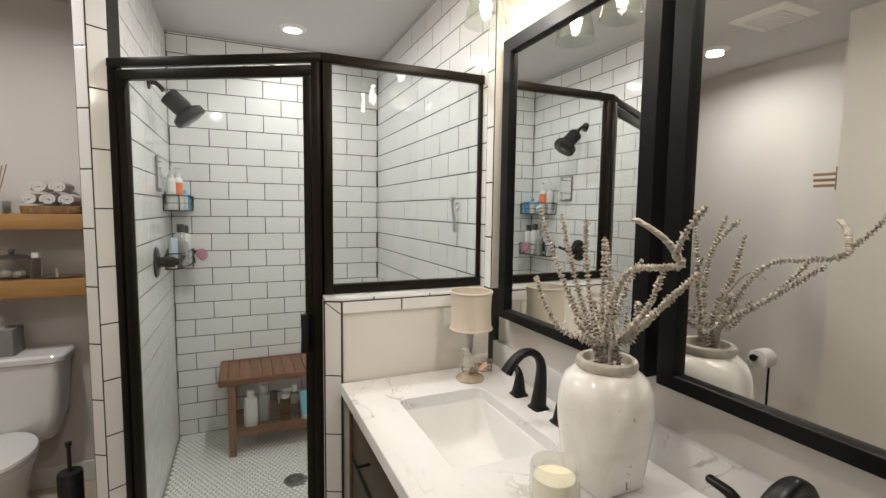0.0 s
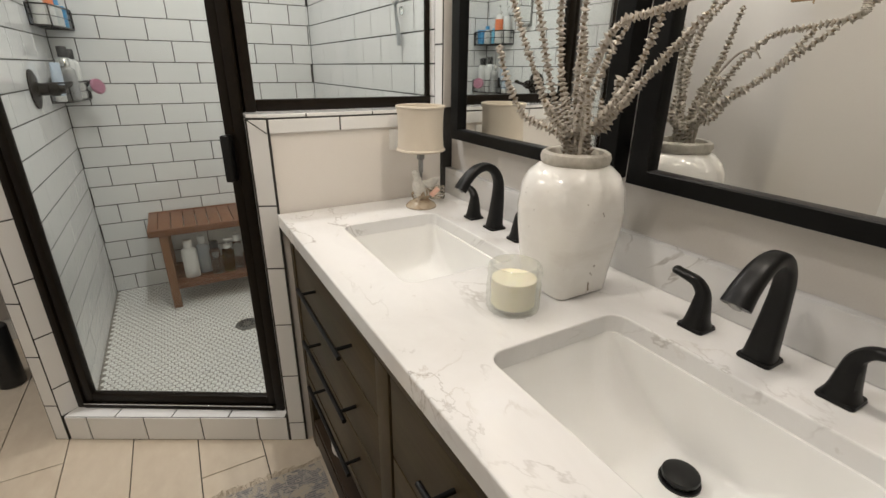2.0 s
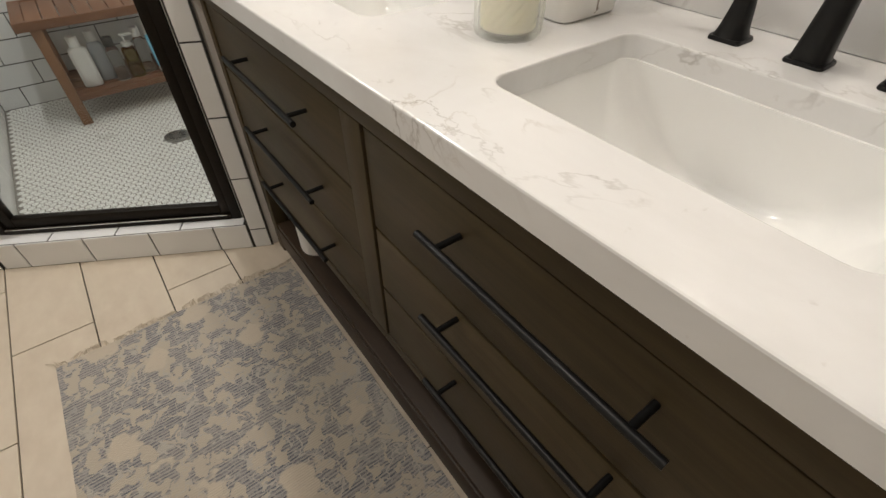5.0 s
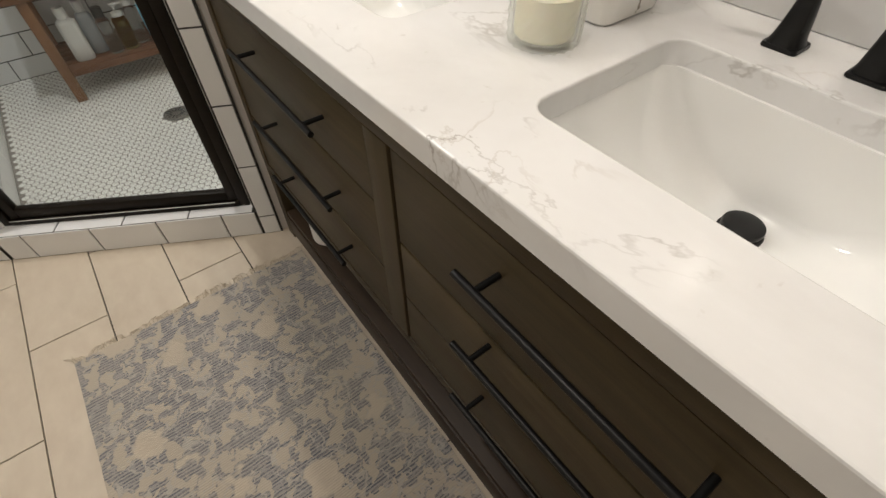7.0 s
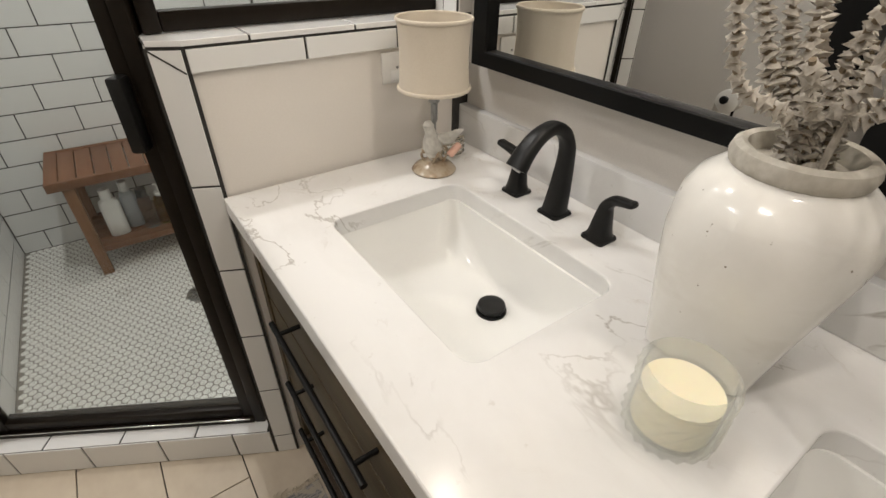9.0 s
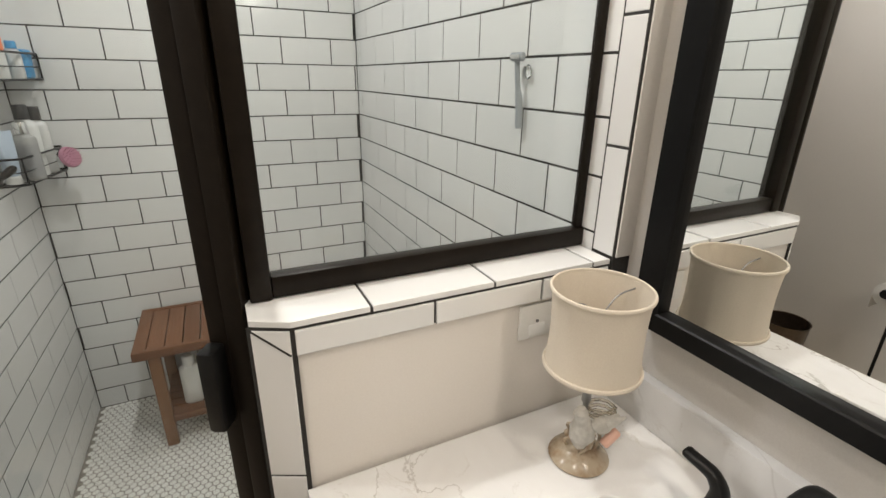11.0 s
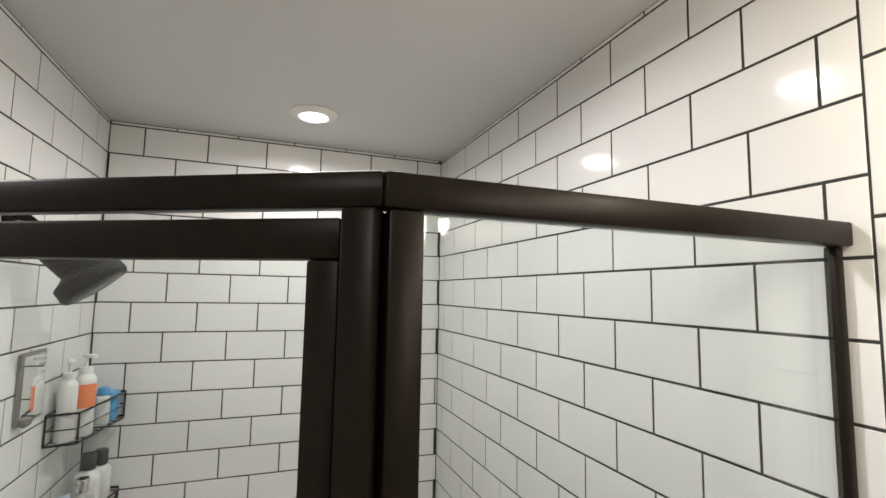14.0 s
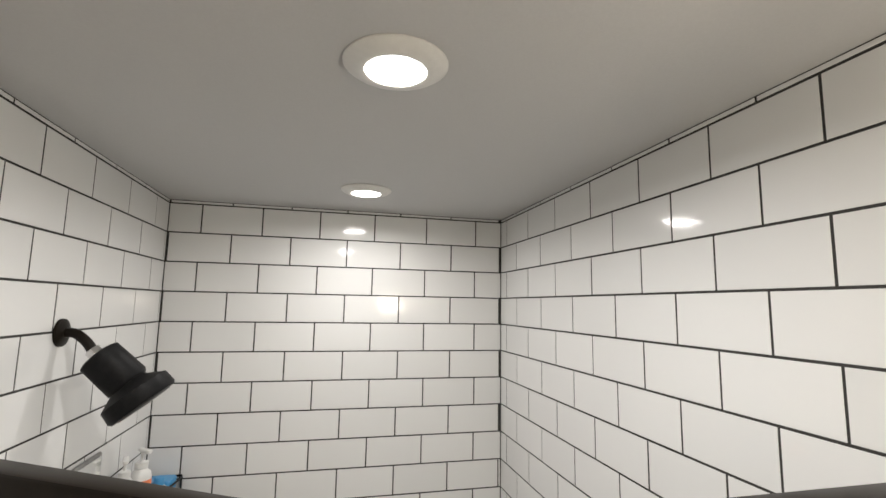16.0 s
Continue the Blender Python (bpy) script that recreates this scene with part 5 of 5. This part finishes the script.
def paper_stand():
    x, y = -2.10, 0.235
    p = thing("toilet_paper_stand", (x, y, 0), "black floor stand with hanging toilet paper roll", "paper stand")
    part("base", lathe((x, y), [(0.08, 0.0005), (0.08, 0.010), (0.02, 0.016)], 28), BLACK, p)
    part("pole", tube([(x, y, 0.012), (x, y, 0.60)], 0.007, 10), BLACK, p)
    part("arm", tube([(x, y, 0.60), (x + 0.15, y, 0.60)], 0.008, 10), BLACK, p)
    part("arm_knob", tube([(x + 0.148, y, 0.60), (x + 0.152, y, 0.60), (x + 0.164, y, 0.60), (x + 0.168, y, 0.60)], [0.016, 0.021, 0.021, 0.016], 16), BLACK, p)
    part("paper_roll", tube([(x + 0.02, y, 0.585), (x + 0.022, y, 0.585), (x + 0.118, y, 0.585), (x + 0.12, y, 0.585)], [0.056, 0.06, 0.06, 0.056], 30), TOWEL, p, "white paper roll")
    part("loose_sheet", box((x + 0.022, y + 0.0585, 0.50), (x + 0.118, y + 0.0605, 0.585), 0), TOWEL, p)



paper_stand()
bin_ = thing("waste_bin", (-2.0, 0.60, 0), "small round dark metal waste bin", "waste bin")
part("body", lathe((-2.0, 0.60), [(0.085, 0.0005), (0.09, 0.004), (0.11, 0.27), (0.113, 0.274), (0.108, 0.272), (0.088, 0.01), (0.001, 0.008)], 30), mottled("brown_metal", (0.10, 0.075, 0.055), (0.15, 0.11, 0.08), 0.3, 0.8, scale=40, stain=8, relief=0.05), bin_)


def hook_rack():
    y = -0.150
    h = thing("hook_rack", (-1.93, y, 1.66), "small wooden wall rack with three pegs", "hook rack")
    part("plate", box((-1.965, y + 0.0005, 1.60), (-1.915, y + 0.022, 1.72), 0.004), HOOK_WOOD, h)
    for k in range(3):
        part("peg", box((-1.958 + 0.004 * k, y + 0.0222, 1.618 + k * 0.030), (-1.935 + 0.004 * k, y + 0.13, 1.632 + k * 0.030), 0.003), HOOK_WOOD, h)


hook_rack()
dn = thing("door_1", (ROOM_WEST, -1.1, 0), "white painted flush bathroom door, closed", "door", "", "structure")
leaf = part("door_panel", box((ROOM_WEST + 0.001, -1.47, 0.008), (ROOM_WEST + 0.022, -0.70, 2.03), 0.002), TRIM_PAINT, dn)
part("door_knob", tube([(ROOM_WEST + 0.022, -0.765, 0.93), (ROOM_WEST + 0.028, -0.765, 0.93), (ROOM_WEST + 0.030, -0.765, 0.93), (ROOM_WEST + 0.055, -0.765, 0.93), (ROOM_WEST + 0.062, -0.765, 0.93), (ROOM_WEST + 0.085, -0.765, 0.93), (ROOM_WEST + 0.09, -0.765, 0.93)], [0.03, 0.03, 0.012, 0.012, 0.026, 0.026, 0.018], 22), BLACK, leaf, "black round door knob")
for n_, lo, hi in (("casing_side", (-0.698, 0.0), (-0.64, 2.09)), ("casing_side", (-1.53, 0.0), (-1.472, 2.09)), ("casing_top", (-1.47, 2.032), (-0.70, 2.09))):
    part(n_, box((ROOM_WEST + 0.001, lo[0], lo[1]), (ROOM_WEST + 0.018, hi[0], hi[1]), 0.002), TRIM_PAINT, dn)
ev = thing("ceiling_vent", (-1.62, 0.05, CEIL), "white square ceiling exhaust vent with slats", "vent")
part("frame", loft([rounded((-1.62, 0.05), w, w, 0.006, CEIL - z) for w, z in ((0.28, 0.0005), (0.28, 0.006), (0.22, 0.018), (0.20, 0.018), (0.20, 0.004))], (False, True)), TRIM_PAINT, ev)
for k in range(11):
    y = 0.05 - 0.09 + k * 0.018
    part("slat", box((-1.715, y, CEIL - 0.017), (-1.525, y + 0.010, CEIL - 0.014)), TRIM_PAINT, ev)

# ---- rug ----
def rug_material():
    m, t, s = material("woven_rug", (0.5, 0.45, 0.38), 0.95)
    v = coords(t)
    cream, slate = (0.50, 0.43, 0.34), (0.10, 0.107, 0.130)
    warp = node(t, "ShaderNodeTexNoise", Scale=26.0, Detail=2.0)
    t.links.new(v, warp.inputs["Vector"])
    vv = t.nodes.new("ShaderNodeMix")
    vv.data_type = "VECTOR"
    vv.inputs[0].default_value = 0.06
    t.links.new(v, vv.inputs[4])
    t.links.new(warp.outputs["Color"], vv.inputs[5])
    big = node(t, "ShaderNodeTexVoronoi", Scale=6.5)
    t.links.new(vv.outputs[1], big.inputs["Vector"])
    curl = noise_tex(t, vv.outputs[1], 25, 2, 0.5, 0.8)
    lines = noise_tex(t, vv.outputs[1], 17, 1.5, 0.5, 0.6)
    fine = noise_tex(t, vv.outputs[1], 75, 3, 0.6, 0.8)
    motif = ramp(t, curl, [(0.515, (0, 0, 0)), (0.53, (1, 1, 1))])
    outline = ramp(t, lines, [(0.475, (0, 0, 0)), (0.487, (1, 1, 1)), (0.508, (1, 1, 1)), (0.52, (0, 0, 0))])
    threads = node(t, "ShaderNodeTexWave", Scale=37.0, Distortion=3.0, Detail=3.0)
    threads.bands_direction = "Y"
    t.links.new(v, threads.inputs["Vector"])
    broken = mix(t, 1.0, ramp(t, threads.outputs["Fac"], [(0.42, (0, 0, 0)), (0.60, (1, 1, 1))]), ramp(t, fine, [(0.36, (0, 0, 0)), (0.50, (1, 1, 1))]), "MULTIPLY")
    c = mix(t, broken, (0.30, 0.29, 0.28), slate)
    c = mix(t, motif, c, (0.44, 0.38, 0.305))
    c = mix(t, outline, c, (0.40, 0.37, 0.33))
    flowers = ramp(t, big.outputs["Distance"], [(0.25, (1, 1, 1)), (0.29, (0, 0, 0))])
    c = mix(t, flowers, c, cream)
    dashes = noise_tex(t, coords(t, (26, 150, 26)), 2.4, 3, 0.6)
    c = mix(t, ramp(t, dashes, [(0.55, (0, 0, 0)), (0.65, (0.4, 0.4, 0.4))]), c, (0.40, 0.36, 0.31))
    weave = node(t, "ShaderNodeTexWave", Scale=55.0, Distortion=1.5, Detail=2.0)
    weave.bands_direction = "Y"
    t.links.new(v, weave.inputs["Vector"])
    c = mix(t, ramp(t, weave.outputs["Fac"], [(0.1, (0.28, 0.28, 0.28)), (0.5, (0, 0, 0))]), c, cream)
    worn = ramp(t, noise_tex(t, v, 4, 3), [(0.45, (0, 0, 0)), (0.8, (0.35, 0.35, 0.35))])
    c = mix(t, worn, c, (0.40, 0.36, 0.30))
    t.links.new(c, s.inputs["Base Color"])
    bump(t, s, weave.outputs["Fac"], 0.5, 0.002)
    return m


def rug():
    r = thing("rug", (-0.88, -0.7, 0), "worn beige and slate blue patterned woven rug with fringe", "rug")
    rng = random.Random(8)
    x0, x1, y0, y1 = -1.236, -0.550, -0.125, -1.30
    nx, ny = 24, 40
    bm = bmesh.new()
    def wob(i, j):
        x, y = x0 + (x1 - x0) * i / nx, y0 + (y1 - y0) * j / ny
        return x + 0.006 * noise.noise((0, y * 5, 1)), y + 0.008 * noise.noise((x * 6, 0, 3)), 0.006 + 0.002 * noise.noise((x * 4, y * 4, 0))
    rows = [[bm.verts.new(wob(i, j)) for i in range(nx + 1)] for j in range(ny + 1)]
    for a, b in zip(rows, rows[1:]):
        for i in range(nx):
            bm.faces.new((a[i], b[i], b[i + 1], a[i + 1]))
    rim = [e for e in bm.edges if e.is_boundary]
    got = bmesh.ops.extrude_edge_only(bm, edges=rim)
    for v in got["geom"]:
        if isinstance(v, bmesh.types.BMVert):
            v.co.z = 0.0006
    part("woven_face", bm, rug_material(), r)
    bm = bmesh.new()
    for k in range(110):
        x = x0 + (x1 - x0) * (k + rng.random()) / 110
        clump = noise.noise((x * 9, 2, 0))
        ln = 0.012 + 0.035 * max(0, clump + 0.25) + rng.uniform(0, 0.012)
        y = y0 + 0.008 * noise.noise((x * 6, 0, 3)) - 0.004
        sx = rng.uniform(-0.02, 0.02)
        tube(spline([(x, y, 0.004), (x + sx * 0.5, y + ln * 0.5, 0.006 + rng.uniform(0, 0.006)), (x + sx + rng.uniform(-0.012, 0.012), y + ln, 0.0025)], 3), 0.0010, 4, bm)
    tagged(part("fringe", bm, mottled("cream_yarn", (0.55, 0.47, 0.36), (0.48, 0.41, 0.31), 0.95, scale=200, stain=20, relief=0.3), r, "frayed cream yarn fringe"), "", "", "", "stuff")


rug()
roll = thing("spare_roll", (-0.50, -0.30, 0.125), "white paper roll on the vanity's open shelf", "paper roll")
part("roll", lathe((-0.475, -0.235), [(0.02, 0.1255), (0.05, 0.1258), (0.054, 0.13), (0.054, 0.22), (0.05, 0.225), (0.02, 0.225)], 26), TOWEL, roll)


# ---- tiles: pieces of walls, kerb and floors ----
TILE_MESHES = {}


def tile_piece(parent, name, mat, w, h, d, m, bevel=0.0010):
    """One tile, w x h, d thick, its face on local z = 0 and its middle at the origin, placed by m."""
    key = (name, round(w, 4), round(h, 4), round(d, 4), mat.name)
    if key not in TILE_MESHES:
        bm = bmesh.new()
        b = bevel
        loft([[(-w / 2, -h / 2, -d), (w / 2, -h / 2, -d), (w / 2, h / 2, -d), (-w / 2, h / 2, -d)],
              [(-w / 2, -h / 2, -b), (w / 2, -h / 2, -b), (w / 2, h / 2, -b), (-w / 2, h / 2, -b)],
              [(-w / 2 + b * 0.3, -h / 2 + b * 0.3, -b * 0.3), (w / 2 - b * 0.3, -h / 2 + b * 0.3, -b * 0.3), (w / 2 - b * 0.3, h / 2 - b * 0.3, -b * 0.3), (-w / 2 + b * 0.3, h / 2 - b * 0.3, -b * 0.3)],
              [(-w / 2 + b, -h / 2 + b, 0), (w / 2 - b, -h / 2 + b, 0), (w / 2 - b, h / 2 - b, 0), (-w / 2 + b, h / 2 - b, 0)]], bm=bm)
        TILE_MESHES[key] = mesh_of(bm, name, mat, False)
    ob = new(name, TILE_MESHES[key])
    ob.parent = parent
    ob.matrix_parent_inverse = parent.matrix_basis.inverted()
    ob.matrix_basis = m
    return ob


PITCH_W, PITCH_H, JOINT, LINE = 0.2064, 0.1046, 0.0045, 2.358
trng = random.Random(21)


def wall_tiles(parent, u0, u1, first, place, z0=SHOWER_FLOOR + 0.001, z1=CEIL - 0.002, z_floor=None):
    """Running bond courses between u0 and u1; first: a joint of the course that has LINE below it; place(u, z): the pose of a tile."""
    k0 = math.floor((z0 - LINE) / PITCH_H)
    k = k0
    while LINE + k * PITCH_H < z1:
        a, b = max(LINE + k * PITCH_H + JOINT / 2, z0), min(LINE + (k + 1) * PITCH_H - JOINT / 2, z1)
        if b - a > 0.006:
            off = first + (0 if k % 2 == 0 else PITCH_W / 2) + trng.uniform(-0.002, 0.002)
            u = off + math.floor((u0 - off) / PITCH_W) * PITCH_W
            while u < u1:
                l, r = max(u + JOINT / 2, u0), min(u + PITCH_W - JOINT / 2, u1)
                if r - l > 0.006:
                    m = place((l + r) / 2, (a + b) / 2) @ pose(0, 0, 0, trng.gauss(0, 0.12), trng.gauss(0, 0.12), 0)
                    tile_piece(parent, "tile", GLAZE, r - l, b - a, 0.004, m)
                u += PITCH_W
        k += 1


FACE_SOUTH = lambda x, z: pose(x, BACK, z, 90, 0, 0)
FACE_WEST = lambda y, z: pose(0.0, y, z, 90, 0, -90)
FACE_EAST = lambda y, z: pose(WEST, y, z, 90, 0, 90)
wall_tiles(tiled_back, WEST + 0.002, -0.002, -1.144, FACE_SOUTH)
wall_tiles(tiled_east, 0.0525, BACK - 0.003, 0.514, FACE_WEST)
wall_tiles(tiled_west, 0.489, BACK - 0.003, 0.871, FACE_EAST)


def facing(p, q, z):
    """Pose of a tile whose face is the upright plane from p to q in plan, seen from the room."""
    p, q = Vector((*p, 0)), Vector((*q, 0))
    d = (q - p).normalized()
    n = Vector((d.y, -d.x, 0))
    c = (p + q) / 2 + n * 0.0012
    m = Matrix(((*d, 0), (0, 0, 1, 0), (*n, 0), (0, 0, 0, 1))).transposed()
    m.translation = (c.x, c.y, z)
    return m


def column(parent, p, q, first, z0, z1, name="trim_tile"):
    w = (Vector(p) - Vector(q)).length - JOINT
    z = first + math.floor((z0 - first) / PITCH_W) * PITCH_W
    while z < z1:
        a, b = max(z + JOINT / 2, z0), min(z + PITCH_W - JOINT / 2, z1)
        if b - a > 0.008:
            tile_piece(parent, name, GLAZE, w, b - a, 0.006, facing(p, q, (a + b) / 2), 0.0016)
        z += PITCH_W


# upright trims: end of the vanity-side wall, end post opposite, end of the half wall
column(tiled_east, (0.0009, 0.0515), (0.0009, -0.002), 1.577, 1.176, CEIL - 0.002)
column(tiled_west, A2, A1, 1.255, 0.106, CEIL - 0.002)
column(tiled_west, A3, A2, 1.185, 0.002, CEIL - 0.002)
column(knee, K0, K1, 0.905, 0.0015, 0.905)
tile_piece(knee, "trim_tile", GLAZE, 0.053, 0.250, 0.006, facing(K0, K1, 1.0320), 0.0016)
KG0, KG1 = Vector((*K0, 0)), Vector((*K1, 0))
part("post_joint", prism([(-0.6205, 0.0305), (-0.5610, 0.0015), (-0.5605, 0.0078), (-0.6165, 0.0345)], 0.0, 1.1600), GROUT, knee, "dark grout lines", False)
part("trim_joint", box((-0.563, 0.0045, 1.1195), (-0.001, 0.0078, 1.1580)), GROUT, knee, "dark grout lines", False)
part("plaster_return", box((0.0035, -0.0075, 1.176), (WALL_X - 0.0005, -0.0042, CEIL - 0.001)), PLASTER, tiled_east, "painted return beside the tile edge", False)
# half wall cap: top tiles and front trims
cap_x = [-0.611, -0.454, -0.248, -0.042, -0.001]
for k, (a, b) in enumerate(zip(cap_x, cap_x[1:])):
    l, r = a + JOINT / 2, b - JOINT / 2
    if k == 0:
        part("cap_tile", prism([(-0.6165, 0.0265), (-0.5665, 0.0005), (r, 0.0005), (r, 0.0925), (-0.6165, 0.0925)], 1.1630, 1.1725, 0.0010), GLAZE, knee, "", False)
        part("cap_tile_back", prism([(-0.6150, 0.0955), (r, 0.0955), (r, 0.1495), (-0.6150, 0.1495)], 1.1630, 1.1725, 0.0010), GLAZE, knee, "", False)
        continue
    tile_piece(knee, "cap_tile", GLAZE, r - l, 0.0920, 0.0095, pose((l + r) / 2, 0.0465, 1.1725), 0.0016)
    tile_piece(knee, "cap_tile_back", GLAZE, r - l, 0.054, 0.0095, pose((l + r) / 2, 0.1225, 1.1725), 0.0016)
front_x = [-0.564, -0.354, -0.152, -0.002]
for a, b in zip(front_x, front_x[1:]):
    tile_piece(knee, "cap_trim", GLAZE, b - a - JOINT, 0.0385, 0.006, pose((a + b) / 2, -0.0005, 1.1385, 90, 0, 0), 0.0016)
m = facing(K0, K1, 1.1380)
part("mitre_joint", bar(m @ Vector((-0.026, 0.019, 0.0002)), m @ Vector((0.026, -0.019, 0.0002)), 0.0030, 0.001, 0), GROUT, knee, "", False)
part("cap_joint", prism([(-0.6150, 0.0290), (-0.5655, 0.0028), (-0.0005, 0.0022), (-0.0005, 0.149), (-0.6140, 0.149)], 1.1582, 1.1700), GROUT, knee, "dark grout lines", False)

# kerb faces
first = -0.122
for k in range(6):
    a, b = first + k * 0.2064, first + (k + 1) * 0.2064
    a, b = max(a, 0.004), min(b, CURB_L - 0.001)
    if b - a < 0.01:
        continue
    mid = on_curb((a + b) / 2, 0, 0)
    front = Matrix(((*ALONG, 0), (0, 0, 1, 0), (*(-INWARD), 0), (0, 0, 0, 1))).transposed()
    front.translation = Vector((mid.x, mid.y, 0.052))
    tile_piece(curb, "kerb_tile", GLAZE, b - a - JOINT, 0.099, 0.006, front, 0.0016)
first = -0.02
for k in range(6):
    a, b = max(first + k * 0.2064, 0.004), min(first + (k + 1) * 0.2064, CURB_L - 0.001)
    if b - a < 0.01:
        continue
    mid = on_curb((a + b) / 2, 0.0535, 0)
    flat = Matrix(((*ALONG, 0), (*INWARD, 0), (0, 0, 1, 0), (0, 0, 0, 1))).transposed()
    flat.translation = Vector((mid.x, mid.y, 0.1055))
    tile_piece(curb, "kerb_top_tile", GLAZE, b - a - JOINT, 0.100, 0.006, flat, 0.0016)
tile_piece(curb, "kerb_inner_tile", GLAZE, CURB_L - 0.06, 0.030, 0.004, Matrix.Translation(on_curb(CURB_L / 2, 0.1425, 0.088)) @ Matrix(((*(-ALONG), 0), (0, 0, 1, 0), (*INWARD, 0), (0, 0, 0, 1))).transposed().to_3x3().to_4x4(), 0.002)
# grout-coloured painted base edge at the foot of the half wall in the shower
wall_tiles(tagged(part("knee_shower_face", box((-0.585, 0.1505, SHOWER_FLOOR), (0.0, 0.153, 1.149)), GROUT, None, "dark grouted shower side of the half wall"), "", "", "", "structure"), -0.584, -0.003, -0.3, lambda x, z: pose(x, 0.1545, z, 90, 0, 180), SHOWER_FLOOR + 0.001, 1.148)


# hexagon mosaic on the shower floor, one joined mesh
def mosaic():
    bm_v, bm_f = [], []
    r, pitch = 0.0127, 0.0258
    row = pitch * math.sqrt(3) / 2
    rng = random.Random(4)
    y, j = 0.165, 0
    while y < BACK - 0.004:
        x = WEST + 0.004 + (pitch / 2 if j % 2 else 0)
        while x < -0.008:
            inside = y > 0.16 and (x > -0.585 or (Vector((x, y, 0)) - CURB_A).dot(INWARD) > 0.152)
            if inside and math.hypot(x + 0.645, y - 0.862) > 0.060 and x < -0.012 and y < BACK - 0.010 and x > WEST + 0.01:
                z = SHOWER_FLOOR + rng.uniform(-0.0003, 0.0003)
                base_i = len(bm_v)
                tx, ty = rng.gauss(0, 0.012), rng.gauss(0, 0.012)
                for rad, dz in ((r, -0.0016), (r, -0.0005), (r * 0.90, 0.0)):
                    for k in range(6):
                        a = math.pi / 6 + k * math.pi / 3
                        px, py = rad * math.cos(a), rad * math.sin(a)
                        bm_v.append((x + px, y + py, z + dz + tx * px + ty * py))
                for ring in range(2):
                    for k in range(6):
                        a, b = base_i + ring * 6 + k, base_i + ring * 6 + (k + 1) % 6
                        bm_f.append((a, b, b + 6, a + 6))
                bm_f.append(tuple(base_i + 12 + k for k in range(6)))
            x += pitch
        y += row
        j += 1
    me = bpy.data.meshes.new("mosaic")
    me.from_pydata(bm_v, [], bm_f)
    me.materials.append(HEX)
    return tagged(new("shower_mosaic", me), "small white hexagon mosaic tiles on the shower floor", "floor tiles", "", "stuff")


mosaic()

# room floor: long beige tiles laid towards the shower
BEIGE = mottled("beige_stone_tile", (0.52, 0.435, 0.335), (0.60, 0.52, 0.41), 0.45, scale=22, stain=5, relief=0.06, scales=(1, 0.5, 1))
floor_ob = bpy.data.objects["floor_base"]
col_w, tile_l = 0.2075, 0.61
for c in range(-9, 6):
    xa = -1.128 + (c - 0) * col_w
    off = -0.003 if c % 2 else -0.308
    for r in range(-6, 5):
        ya, yb = off + r * tile_l, off + (r + 1) * tile_l
        x0, x1, y0, y1 = xa, xa + col_w, max(ya, SOUTH), min(yb, 1.40)
        if x1 < -2.35 or x0 > 0.03 or y1 - y0 < 0.02:
            continue
        x0, x1 = max(x0, -2.35), min(x1, 0.04)
        if x1 - x0 < 0.02:
            continue
        if y0 > 0.5 and x0 > -1.37:
            continue
        tile_piece(floor_ob, "floor_tile", BEIGE, x1 - x0 - 0.0035, y1 - y0 - 0.0035, 0.006, pose((x0 + x1) / 2, (y0 + y1) / 2, 0.0), 0.0012)
